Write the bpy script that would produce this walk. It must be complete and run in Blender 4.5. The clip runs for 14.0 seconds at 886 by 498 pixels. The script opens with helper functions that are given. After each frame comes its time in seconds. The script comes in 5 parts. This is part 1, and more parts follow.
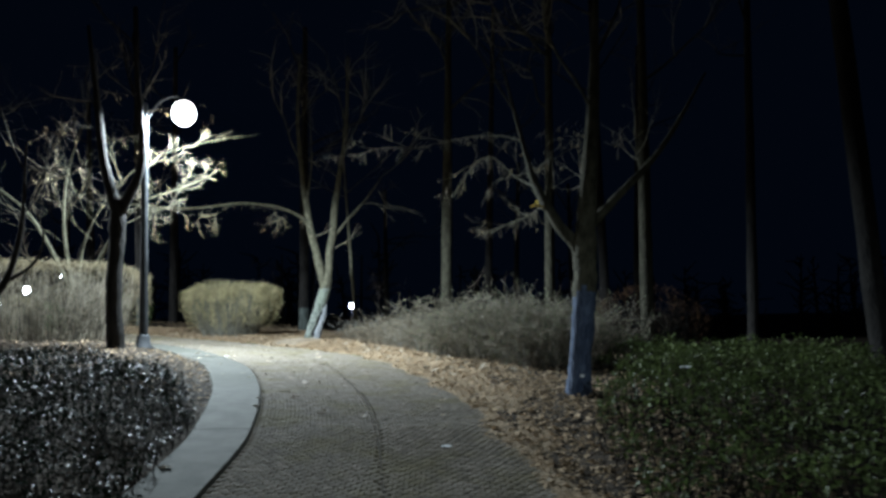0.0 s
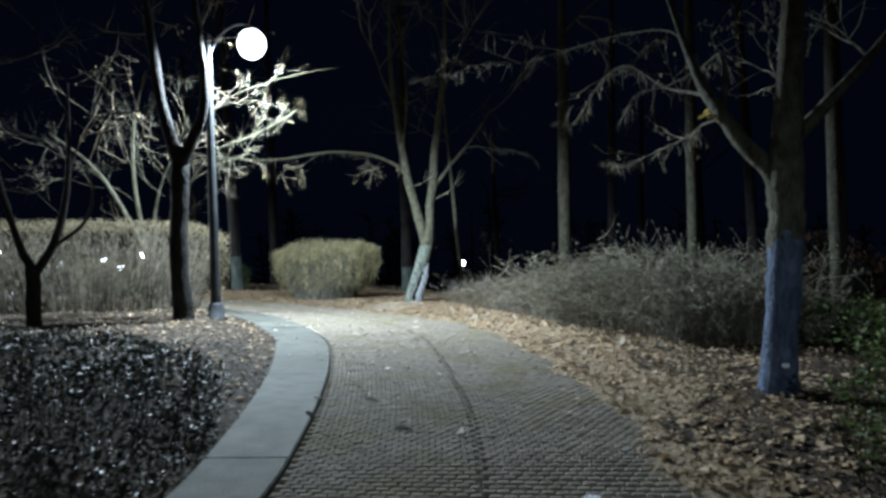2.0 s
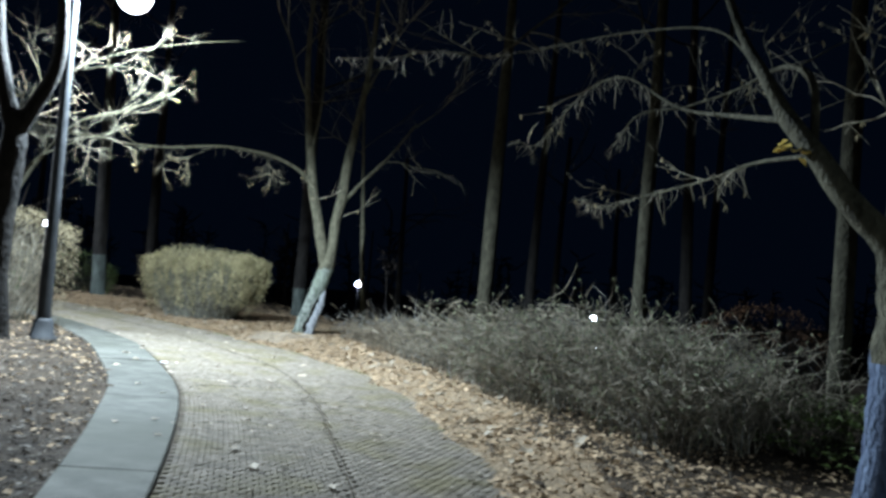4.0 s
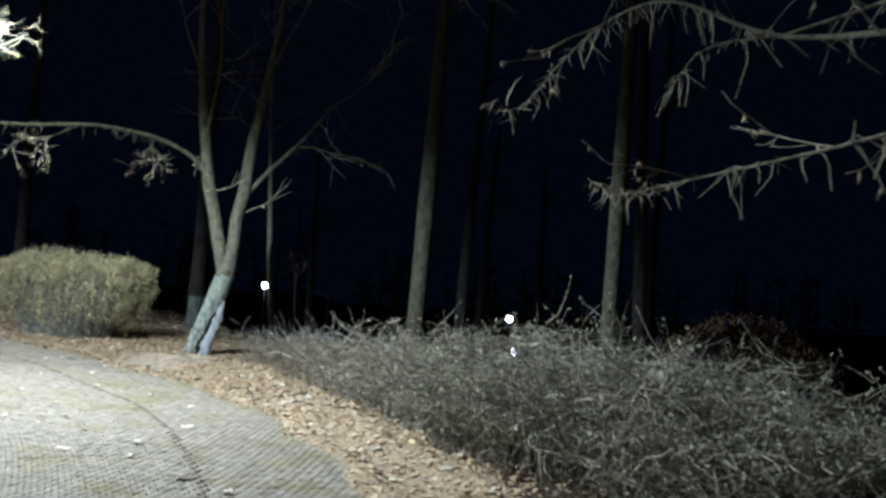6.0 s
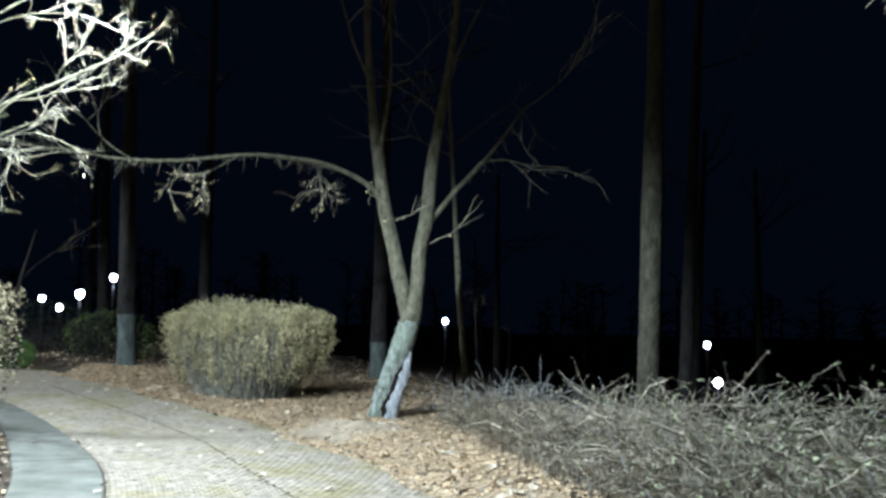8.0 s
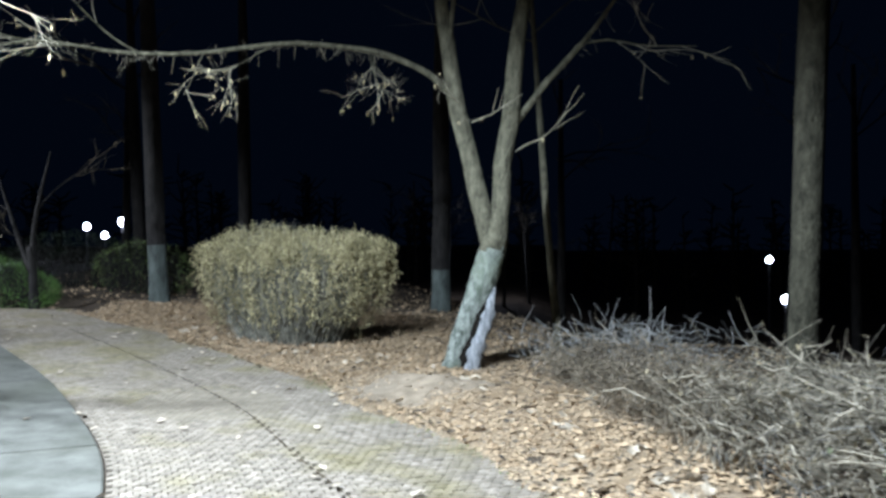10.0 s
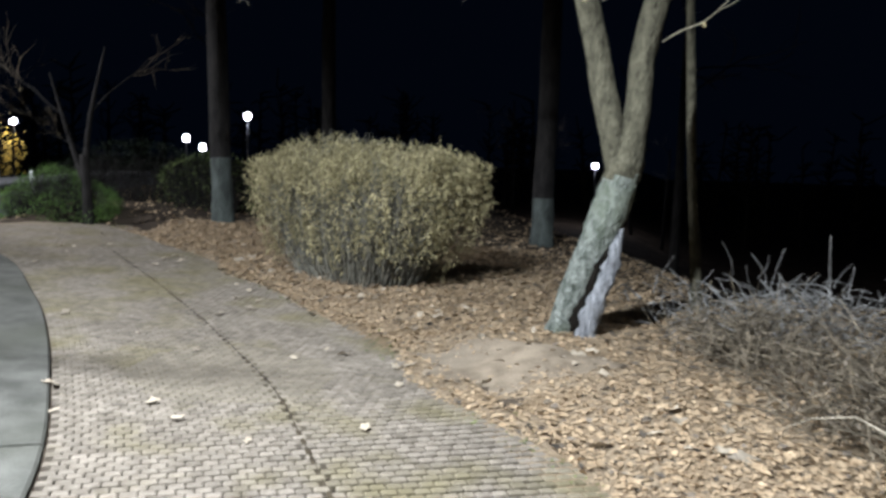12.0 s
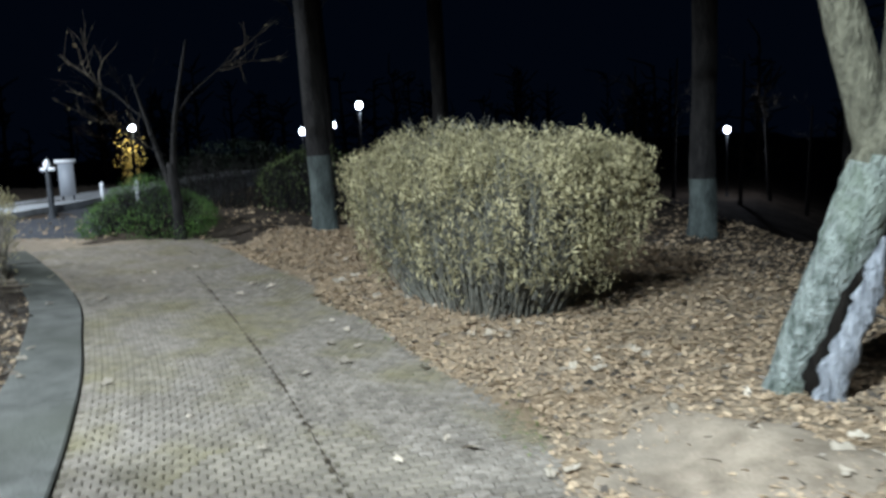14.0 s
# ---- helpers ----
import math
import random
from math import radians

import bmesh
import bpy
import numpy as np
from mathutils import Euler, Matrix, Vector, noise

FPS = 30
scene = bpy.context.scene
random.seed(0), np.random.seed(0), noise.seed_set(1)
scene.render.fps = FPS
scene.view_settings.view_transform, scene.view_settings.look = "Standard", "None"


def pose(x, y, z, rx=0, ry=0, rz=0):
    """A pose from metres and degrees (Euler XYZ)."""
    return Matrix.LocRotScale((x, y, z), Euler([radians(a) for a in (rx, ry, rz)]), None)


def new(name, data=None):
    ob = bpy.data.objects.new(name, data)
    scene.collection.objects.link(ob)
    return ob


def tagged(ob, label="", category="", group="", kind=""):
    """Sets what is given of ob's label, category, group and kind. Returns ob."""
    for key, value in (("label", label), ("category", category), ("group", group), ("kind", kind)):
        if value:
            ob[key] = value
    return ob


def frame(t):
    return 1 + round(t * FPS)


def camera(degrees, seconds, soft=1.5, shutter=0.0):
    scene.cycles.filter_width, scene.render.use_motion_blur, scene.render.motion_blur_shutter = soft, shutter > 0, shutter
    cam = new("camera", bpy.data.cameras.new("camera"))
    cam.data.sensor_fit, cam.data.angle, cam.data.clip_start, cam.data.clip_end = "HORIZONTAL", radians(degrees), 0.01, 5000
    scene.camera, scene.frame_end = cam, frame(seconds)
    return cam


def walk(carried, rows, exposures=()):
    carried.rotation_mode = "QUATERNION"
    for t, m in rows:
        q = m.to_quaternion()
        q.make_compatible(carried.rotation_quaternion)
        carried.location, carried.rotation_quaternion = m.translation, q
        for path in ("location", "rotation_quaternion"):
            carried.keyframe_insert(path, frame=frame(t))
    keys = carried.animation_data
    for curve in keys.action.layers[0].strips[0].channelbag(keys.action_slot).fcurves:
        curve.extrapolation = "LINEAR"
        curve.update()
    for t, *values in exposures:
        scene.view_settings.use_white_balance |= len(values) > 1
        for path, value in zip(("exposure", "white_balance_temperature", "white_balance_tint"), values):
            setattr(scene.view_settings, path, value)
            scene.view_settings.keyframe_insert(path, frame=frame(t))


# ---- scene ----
cam = camera(57.9, 14.0, 2.9, 0.5)
METRES, EYE, TILT, LEAN, TURN = 16.0, 1.5, 0.0, 2.5, -2.0
ROWS = [
    (0.0, 0.0, 0.0, 0.0, -0.1, 4.07, -1.44),
    (0.5, -0.0035, 0.0418, 0.0005, 0.25, 2.11, -2.22),
    (1.0, -0.0051, 0.0808, 0.0014, 3.91, 0.54, -0.33),
    (1.5, -0.0086, 0.1199, 0.0021, 7.6, 0.58, -2.41),
    (2.0, -0.0075, 0.1603, 0.002, 7.9, 0.82, -0.28),
    (2.5, -0.0146, 0.197, 0.0053, 7.88, 1.37, -4.2),
    (3.0, -0.0203, 0.2326, 0.0085, 4.43, 2.13, -5.88),
    (3.5, -0.0273, 0.2688, 0.0127, 2.97, 2.68, -6.2),
    (4.0, -0.0372, 0.305, 0.0153, 0.28, 2.86, -6.62),
    (6.5, -0.0573, 0.4907, 0.0282, -6.9, 3.66, -5.53),
    (7.0, -0.0647, 0.5308, 0.0326, -3.97, 4.7, -1.89),
    (7.5, -0.0786, 0.5695, 0.0329, 5.1, 5.16, -3.8),
    (8.0, -0.0831, 0.6045, 0.0308, 6.38, 4.59, -3.36),
    (10.5, -0.139, 0.7621, 0.034, 10.31, -1.99, -2.3),
    (11.0, -0.1448, 0.7932, 0.0321, 10.98, -2.1, -2.82),
    (11.5, -0.1517, 0.8255, 0.0317, 11.98, -4.81, -3.01),
    (12.0, -0.1564, 0.857, 0.031, 16.38, -7.25, -3.94),
    (12.5, -0.1599, 0.8821, 0.0311, 17.67, -8.32, -6.74),
    (13.0, -0.166, 0.9124, 0.0304, 15.42, -8.18, -5.45),
    (13.5, -0.1838, 0.9366, 0.0323, 23.2, -9.21, -6.31),
    (14.0, -0.2023, 0.966, 0.0343, 24.47, -9.05, 0.29),
]
EXPOSURE = [(0.0, -0.3, 6250, 8), (2.0, -0.35, 5980, 8), (4.0, -0.2, 6000, 8), (6.5, -0.35, 6150, 10), (8.0, -0.15, 6050, 8), (10.5, -0.22, 6050, 15), (11.0, -0.12, 6050, 16), (12.0, -0.54, 6650, 18), (12.5, -0.62, 6550, 15), (14.0, -0.38, 6150, 11)]
walk(cam, [(t, pose(0, 0, EYE, TILT, LEAN, TURN) @ pose(METRES * x, METRES * y, METRES * z, 90 + pitch, roll, yaw)) for t, x, y, z, yaw, pitch, roll in ROWS], EXPOSURE)

# ---- night sky and lamp light ----
world = bpy.data.worlds.new("night")
world.use_nodes = True
scene.world = world
bg = world.node_tree.nodes["Background"]
bg.inputs[0].default_value = (0.17, 0.40, 1.0, 1)
bg.inputs[1].default_value = 0.0048
LAMP = Vector((-4.2, 14.8, 5.2))


def point_light(name, where, watts, colour, radius):
    data = bpy.data.lights.new(name, "POINT")
    data.energy, data.color, data.shadow_soft_size = watts, colour, radius
    ob = new(name, data)
    ob.location = where
    return ob


def lantern_light(name, where, watts, colour, radius, spread, blend):
    """The light of a hooded lantern: straight down and outwards, fading below the level of its hood."""
    data = bpy.data.lights.new(name, "SPOT")
    data.energy, data.color, data.shadow_soft_size = watts, colour, radius
    data.spot_size, data.spot_blend = radians(spread), blend
    ob = new(name, data)
    ob.location = where
    return ob


lantern_light("lamp_light", LAMP + Vector((0, 0, -0.03)), 6900, (0.80, 0.93, 1.0), 0.08, 170, 0.36)
# assumed lamp out of view behind the start, added to fill the foreground
BACK_FILL = Vector((2.5, -6.0, 4.6))
lantern_light("back_fill_light", BACK_FILL + Vector((0, 0, -0.03)), 1550, (0.80, 0.95, 1.0), 0.07, 174, 0.2)

# unseen lamp added left of the junction to brighten apron and road
SIDE_FILL = Vector((-15.2, 20.5, 5.4))
lantern_light("side_fill_light", SIDE_FILL + Vector((0, 0, -0.03)), 4400, (0.85, 0.94, 1.0), 0.05, 174, 0.2)

# ---- materials ----


def material(name, low, high, scale=8.0, rough=0.8, bump=0.3, fine=60.0, spec=0.3, vary=0.0, island=0.0, metal=0.0, stain=None, through_light=0.0, relief=0.01, stretch=1.0):
    """Two scales of noise between two colours, fine bump; vary: per object, island: per loose piece; stain: a third colour in large patches."""
    m = bpy.data.materials.new(name)
    m.use_nodes = True
    nt = m.node_tree
    b = nt.nodes["Principled BSDF"]
    b.inputs["Roughness"].default_value = rough
    b.inputs["Specular IOR Level"].default_value = spec
    b.inputs["Metallic"].default_value = metal
    co = nt.nodes.new("ShaderNodeTexCoord")
    n1 = nt.nodes.new("ShaderNodeTexNoise")
    n1.inputs["Scale"].default_value, n1.inputs["Detail"].default_value = scale, 6
    n2 = nt.nodes.new("ShaderNodeTexNoise")
    n2.inputs["Scale"].default_value, n2.inputs["Detail"].default_value = fine, 4
    mp = nt.nodes.new("ShaderNodeMapping")
    mp.inputs["Scale"].default_value = (1, 1, stretch)
    nt.links.new(co.outputs["Object"], mp.inputs["Vector"])
    nt.links.new(mp.outputs[0], n1.inputs["Vector"])
    nt.links.new(mp.outputs[0], n2.inputs["Vector"])
    add = nt.nodes.new("ShaderNodeMath")
    add.operation = "MULTIPLY_ADD"
    add.inputs[1].default_value = 0.4
    nt.links.new(n2.outputs["Fac"], add.inputs[0])
    sub = nt.nodes.new("ShaderNodeMath")
    sub.operation = "SUBTRACT"
    sub.inputs[1].default_value = 0.2
    nt.links.new(n1.outputs["Fac"], sub.inputs[0])
    nt.links.new(sub.outputs[0], add.inputs[2])
    ramp = nt.nodes.new("ShaderNodeValToRGB")
    ramp.color_ramp.elements[0].position, ramp.color_ramp.elements[1].position = 0.3, 0.7
    ramp.color_ramp.elements[0].color, ramp.color_ramp.elements[1].color = (*low, 1), (*high, 1)
    nt.links.new(add.outputs[0], ramp.inputs[0])
    colour = ramp.outputs[0]
    if stain:
        n3 = nt.nodes.new("ShaderNodeTexNoise")
        n3.inputs["Scale"].default_value, n3.inputs["Detail"].default_value = scale * 0.12, 5
        nt.links.new(co.outputs["Object"], n3.inputs["Vector"])
        r3 = nt.nodes.new("ShaderNodeValToRGB")
        r3.color_ramp.elements[0].position, r3.color_ramp.elements[1].position = 0.48, 0.68
        nt.links.new(n3.outputs["Fac"], r3.inputs[0])
        mix = nt.nodes.new("ShaderNodeMix")
        mix.data_type = "RGBA"
        nt.links.new(r3.outputs[0], mix.inputs["Factor"])
        nt.links.new(colour, mix.inputs["A"])
        mix.inputs["B"].default_value = (*stain, 1)
        colour = mix.outputs["Result"]
    if vary or island:
        if vary:
            src = nt.nodes.new("ShaderNodeObjectInfo").outputs["Random"]
        else:
            src = nt.nodes.new("ShaderNodeNewGeometry").outputs["Random Per Island"]
        hsv = nt.nodes.new("ShaderNodeHueSaturation")
        mr = nt.nodes.new("ShaderNodeMapRange")
        k = vary or island
        mr.inputs["To Min"].default_value, mr.inputs["To Max"].default_value = 1 - k, 1 + k
        nt.links.new(src, mr.inputs["Value"])
        nt.links.new(mr.outputs[0], hsv.inputs["Value"])
        nt.links.new(colour, hsv.inputs["Color"])
        colour = hsv.outputs[0]
    nt.links.new(colour, b.inputs["Base Color"])
    if bump:
        bp = nt.nodes.new("ShaderNodeBump")
        bp.inputs["Strength"].default_value, bp.inputs["Distance"].default_value = bump, relief
        nt.links.new(n2.outputs["Fac"], bp.inputs["Height"])
        nt.links.new(bp.outputs[0], b.inputs["Normal"])
    if through_light:
        tr = nt.nodes.new("ShaderNodeBsdfTranslucent")
        nt.links.new(colour, tr.inputs["Color"])
        ms = nt.nodes.new("ShaderNodeMixShader")
        ms.inputs[0].default_value = through_light
        nt.links.new(b.outputs[0], ms.inputs[1])
        nt.links.new(tr.outputs[0], ms.inputs[2])
        nt.links.new(ms.outputs[0], nt.nodes["Material Output"].inputs["Surface"])
    return m


def glow(name, colour, strength, base=(0.8, 0.8, 0.8)):
    m = bpy.data.materials.new(name)
    m.use_nodes = True
    b = m.node_tree.nodes["Principled BSDF"]
    b.inputs["Base Color"].default_value = (*base, 1)
    b.inputs["Emission Color"].default_value, b.inputs["Emission Strength"].default_value = (*colour, 1), strength
    return m


M_PAVER = material("paver", (0.137, 0.115, 0.0903), (0.244, 0.211, 0.172), 16, 0.88, 0.7, 140, 0.2, vary=0.18, stain=(0.16, 0.136, 0.082))
M_PAVERS = material("paver_field", (0.137, 0.115, 0.0903), (0.244, 0.211, 0.172), 16, 0.88, 0.7, 140, 0.2, island=0.18, stain=(0.16, 0.136, 0.082))
M_CONCRETE = material("concrete", (0.0615, 0.0615, 0.0527), (0.12, 0.117, 0.103), 5, 0.85, 0.7, 70, 0.25, vary=0.12, stain=(0.0569, 0.0578, 0.0443))
M_SOIL = material("soil", (0.021, 0.0155, 0.0113), (0.0693, 0.0525, 0.0386), 4.5, 0.95, 1.0, 28, 0.12, stain=(0.084, 0.0643, 0.047), relief=0.04)
M_MOULD = material("leaf_mould", (0.18, 0.132, 0.088), (0.43, 0.335, 0.23), 30, 0.95, 1.0, 90, 0.12, stain=(0.244, 0.173, 0.105), relief=0.03)
M_EARTH = material("dark_earth", (0.02, 0.016, 0.0112), (0.08, 0.0624, 0.0416), 18, 0.95, 1.0, 60, 0.1, relief=0.02)
M_SAND = material("pale_sand", (0.165, 0.13, 0.094), (0.30, 0.242, 0.178), 7, 0.92, 0.8, 55, 0.15, relief=0.008, stain=(0.19, 0.158, 0.122))
M_KERB = material("kerb_concrete", (0.36, 0.37, 0.38), (0.52, 0.53, 0.55), 4, 0.85, 0.4, 60, 0.25)
M_ASPHALT = material("asphalt", (0.04, 0.042, 0.05), (0.07, 0.072, 0.08), 4, 0.85, 0.5, 120, 0.3)
M_BARK = material("bark", (0.036, 0.0336, 0.0224), (0.124, 0.116, 0.08), 14, 0.9, 1.0, 50, 0.2, relief=0.04, stretch=0.45)
# M_BARK at half brightness, standing for weaker lamp light on the straight trunks
M_BARK_DIMMED = material("dimmed_bark", (0.0187, 0.0175, 0.0116), (0.0645, 0.0603, 0.0416), 14, 0.9, 1.0, 50, 0.2, relief=0.04, stretch=0.45)
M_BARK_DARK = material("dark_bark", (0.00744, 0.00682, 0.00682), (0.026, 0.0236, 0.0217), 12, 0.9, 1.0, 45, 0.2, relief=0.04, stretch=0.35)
M_PAINT = material("bark_whitewash", (0.0615, 0.0758, 0.0615), (0.318, 0.343, 0.31), 20, 0.85, 1.0, 60, 0.25, relief=0.06, stretch=0.45, stain=(0.145, 0.17, 0.123))
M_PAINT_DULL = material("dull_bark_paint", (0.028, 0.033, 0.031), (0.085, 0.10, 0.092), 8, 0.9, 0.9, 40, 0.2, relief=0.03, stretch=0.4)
# whitish trunk paint with the blue of the shade put into its colour
M_PAINT_SHADED = material("shade_blue_bark_paint", (0.032, 0.045, 0.085), (0.12, 0.155, 0.235), 14, 0.85, 1.0, 45, 0.25, relief=0.05, stretch=0.4)
M_WOOD = material("bare_wood", (0.132, 0.139, 0.152), (0.409, 0.422, 0.442), 30, 0.8, 1.0, 70, 0.25, relief=0.06, stretch=0.15)
# near-black colour for the shade inside the trunk's split
M_SPLIT_SHADE = material("split_shade", (0.003, 0.0025, 0.002), (0.011, 0.009, 0.007), 20, 0.95, 0.9, 40, 0.1, stretch=0.3)
M_BRUSH = material("pale_branch_lit_shoot", (0.102, 0.1, 0.0952), (0.281, 0.276, 0.264), 10, 0.8, 0.4, 60, 0.25, island=0.45)
M_LEAF_RUST = material("rusty_leaf", (0.035, 0.019, 0.011), (0.09, 0.048, 0.025), 4, 0.8, 0.2, 60, 0.15, island=0.6, through_light=0.1)
M_TWIG = material("twig", (0.146, 0.129, 0.0952), (0.314, 0.286, 0.213), 12, 0.85, 0.3, 60, 0.25, island=0.3)
# brown twigs darkened in place of weaker light on far hedge and dark trees
M_TWIG_BROWN_DIM = material("dimmed_brown_twig", (0.056, 0.0459, 0.0325), (0.224, 0.185, 0.134), 10, 0.85, 0.3, 60, 0.2, island=0.6)
M_TWIG_GREY = material("grey_twig", (0.0792, 0.0698, 0.0518), (0.302, 0.265, 0.205), 10, 0.85, 0.3, 60, 0.25, island=0.65)
M_MOSS = material("moss", (0.06, 0.085, 0.02), (0.15, 0.19, 0.06), 6, 0.9, 0.4, 60, 0.2, island=0.4)
M_HEDGE_STEM = material("hedge_stem", (0.0648, 0.0612, 0.049), (0.194, 0.184, 0.148), 10, 0.85, 0.3, 60, 0.25, island=0.3)
M_LEAF_OLIVE = material("olive_leaf", (0.156, 0.136, 0.0681), (0.405, 0.354, 0.202), 4, 0.7, 0.2, 60, 0.25, island=0.55, through_light=0.25)
M_LEAF_TAN = material("tan_hedge_leaf", (0.101, 0.0828, 0.0504), (0.198, 0.164, 0.101), 4, 0.75, 0.2, 60, 0.3, island=0.45, through_light=0.2)
M_LEAF_GREEN = material("green_leaf", (0.042, 0.062, 0.02), (0.12, 0.155, 0.05), 3, 0.55, 0.2, 60, 0.3, island=0.5, through_light=0.2)
M_LEAF_GREY_GREEN = material("grey_green_leaf", (0.11, 0.125, 0.07), (0.27, 0.285, 0.175), 4, 0.7, 0.2, 60, 0.3, island=0.55, through_light=0.2)
# dark leaf by nature, darkened again for the shade over the left bank
M_LEAF_DARK_SHADED = material("dark_shaded_evergreen_leaf", (0.0042, 0.0078, 0.0042), (0.012, 0.018, 0.0102), 3, 0.45, 0.2, 60, 0.09, island=0.6, through_light=0.03)
M_LAWN = material("clipped_green_leaf", (0.045, 0.10, 0.02), (0.12, 0.215, 0.05), 3, 0.55, 0.2, 60, 0.4, island=0.4, through_light=0.25)
M_LITTER = material("dry_leaf", (0.315, 0.222, 0.135), (0.50, 0.377, 0.247), 14, 0.85, 0.5, 60, 0.15, island=0.24, through_light=0.1)
# old leaves, darkened so that they also carry the crowns' shade on the bank
M_LITTER_OLD_SHADED = material("weathered_shaded_leaf", (0.0518, 0.0407, 0.0311), (0.178, 0.148, 0.115), 3, 0.8, 0.4, 50, 0.3, island=0.75, through_light=0.1)
M_LITTER_PALE = material("pale_dry_leaf", (0.272, 0.22, 0.16), (0.464, 0.4, 0.312), 6, 0.75, 0.4, 50, 0.35, vary=0.35, through_light=0.1)
M_CATKIN = material("hanging_dry_leaf", (0.322, 0.265, 0.149), (0.575, 0.483, 0.299), 6, 0.8, 0.2, 50, 0.3, island=0.4, through_light=0.25)
M_YELLOW = material("yellow_leaf", (0.66, 0.47, 0.08), (0.88, 0.72, 0.26), 6, 0.6, 0.2, 50, 0.35, island=0.35, through_light=0.3)
M_POLE = material("dark_painted_steel", (0.02, 0.022, 0.025), (0.045, 0.048, 0.053), 5, 0.7, 0.15, 80, 0.2)
M_WHITE = material("white_paint", (0.70, 0.72, 0.75), (0.82, 0.84, 0.86), 4, 0.6, 0.1, 80, 0.4)
M_STONE = material("landscape_stone", (0.10, 0.09, 0.065), (0.20, 0.18, 0.13), 6, 0.9, 0.8, 30, 0.2)
M_LAMP = glow("lamp_glass", (0.97, 0.98, 1.0), 12)
M_SIGN = glow("glowing_panel", (0.85, 0.92, 1.0), 0.1, (0.2, 0.22, 0.25))
M_LAMP_FAR = glow("far_lamp_glass", (0.80, 0.86, 1.0), 40)

# ---- lie of the land ----
RIGHT = [(1.45, -9), (1.4, -3), (1.25, 2), (1.1, 5.5), (0.8, 8), (0.4, 10.5), (-0.08, 13), (-0.7, 15.2), (-1.65, 17), (-3.22, 18.9), (-4.75, 20.5), (-6.2, 21.8), (-8.0, 23.2), (-9.5, 24.2), (-10.5, 24.7)]
LEFT = [(-2.0, -9), (-2.0, -3), (-1.6, 2), (-1.38, 5.9), (-1.45, 7.4), (-1.74, 9.2), (-2.25, 11.4), (-2.75, 13.0), (-3.45, 14.6), (-4.36, 16.4), (-5.4, 17.75), (-6.5, 18.98), (-7.4, 19.85), (-8.3, 20.68), (-9.5, 21.55), (-11.2, 22.6)]
STRIP = 0.68


def smooth_line(points, steps=12):
    """A Catmull-Rom curve through points."""
    p = np.array(points, float)
    p = np.vstack([2 * p[0] - p[1], p, 2 * p[-1] - p[-2]])
    out = []
    for i in range(1, len(p) - 2):
        for u in np.linspace(0, 1, steps, endpoint=False):
            out.append(0.5 * (2 * p[i] + (p[i + 1] - p[i - 1]) * u + (2 * p[i - 1] - 5 * p[i] + 4 * p[i + 1] - p[i + 2]) * u**2 + (3 * p[i] - p[i - 1] - 3 * p[i + 1] + p[i + 2]) * u**3))
    return np.vstack([out, p[-2]])


RC, LC = smooth_line(RIGHT), smooth_line(LEFT)
tangent = np.gradient(LC, axis=0)
tangent /= np.linalg.norm(tangent, axis=1)[:, None]
OC = LC + np.interp(LC[:, 1], (6, 9, 11.5, 16.8, 19.5), (0.48, 0.52, 0.62, STRIP, 0.40))[:, None] * np.c_[-tangent[:, 1], tangent[:, 0]]
AREA = np.vstack([RC, OC[::-1]])


def inside(x, y, poly):
    x, y = np.asarray(x, float), np.asarray(y, float)
    hit = np.zeros(x.shape, bool)
    for (x0, y0), (x1, y1) in zip(poly, np.roll(poly, -1, 0)):
        if y0 != y1:
            hit ^= ((y0 > y) != (y1 > y)) & (x < (x1 - x0) * (y - y0) / (y1 - y0) + x0)
    return hit


def distance(x, y, line):
    x, y = np.asarray(x, float), np.asarray(y, float)
    best = np.full(x.shape, 1e9)
    for (x0, y0), (x1, y1) in zip(line[:-1], line[1:]):
        dx, dy = x1 - x0, y1 - y0
        u = np.clip(((x - x0) * dx + (y - y0) * dy) / (dx * dx + dy * dy + 1e-12), 0, 1)
        best = np.minimum(best, np.hypot(x - x0 - u * dx, y - y0 - u * dy))
    return best


def base_height(x, y):
    """The height of the paved path and of the slope that it lies on."""
    u = np.clip((np.asarray(y, float) - 1.5) / 8.0, 0, 1)
    return 0.52 * u * u * (3 - 2 * u) - 0.04366 * np.clip(x, -14, 6)


ROAD_A, ROAD_B = np.array((-11.65, 21.2)), np.array((-19.55, 41.5))
ROAD_W = 1.1


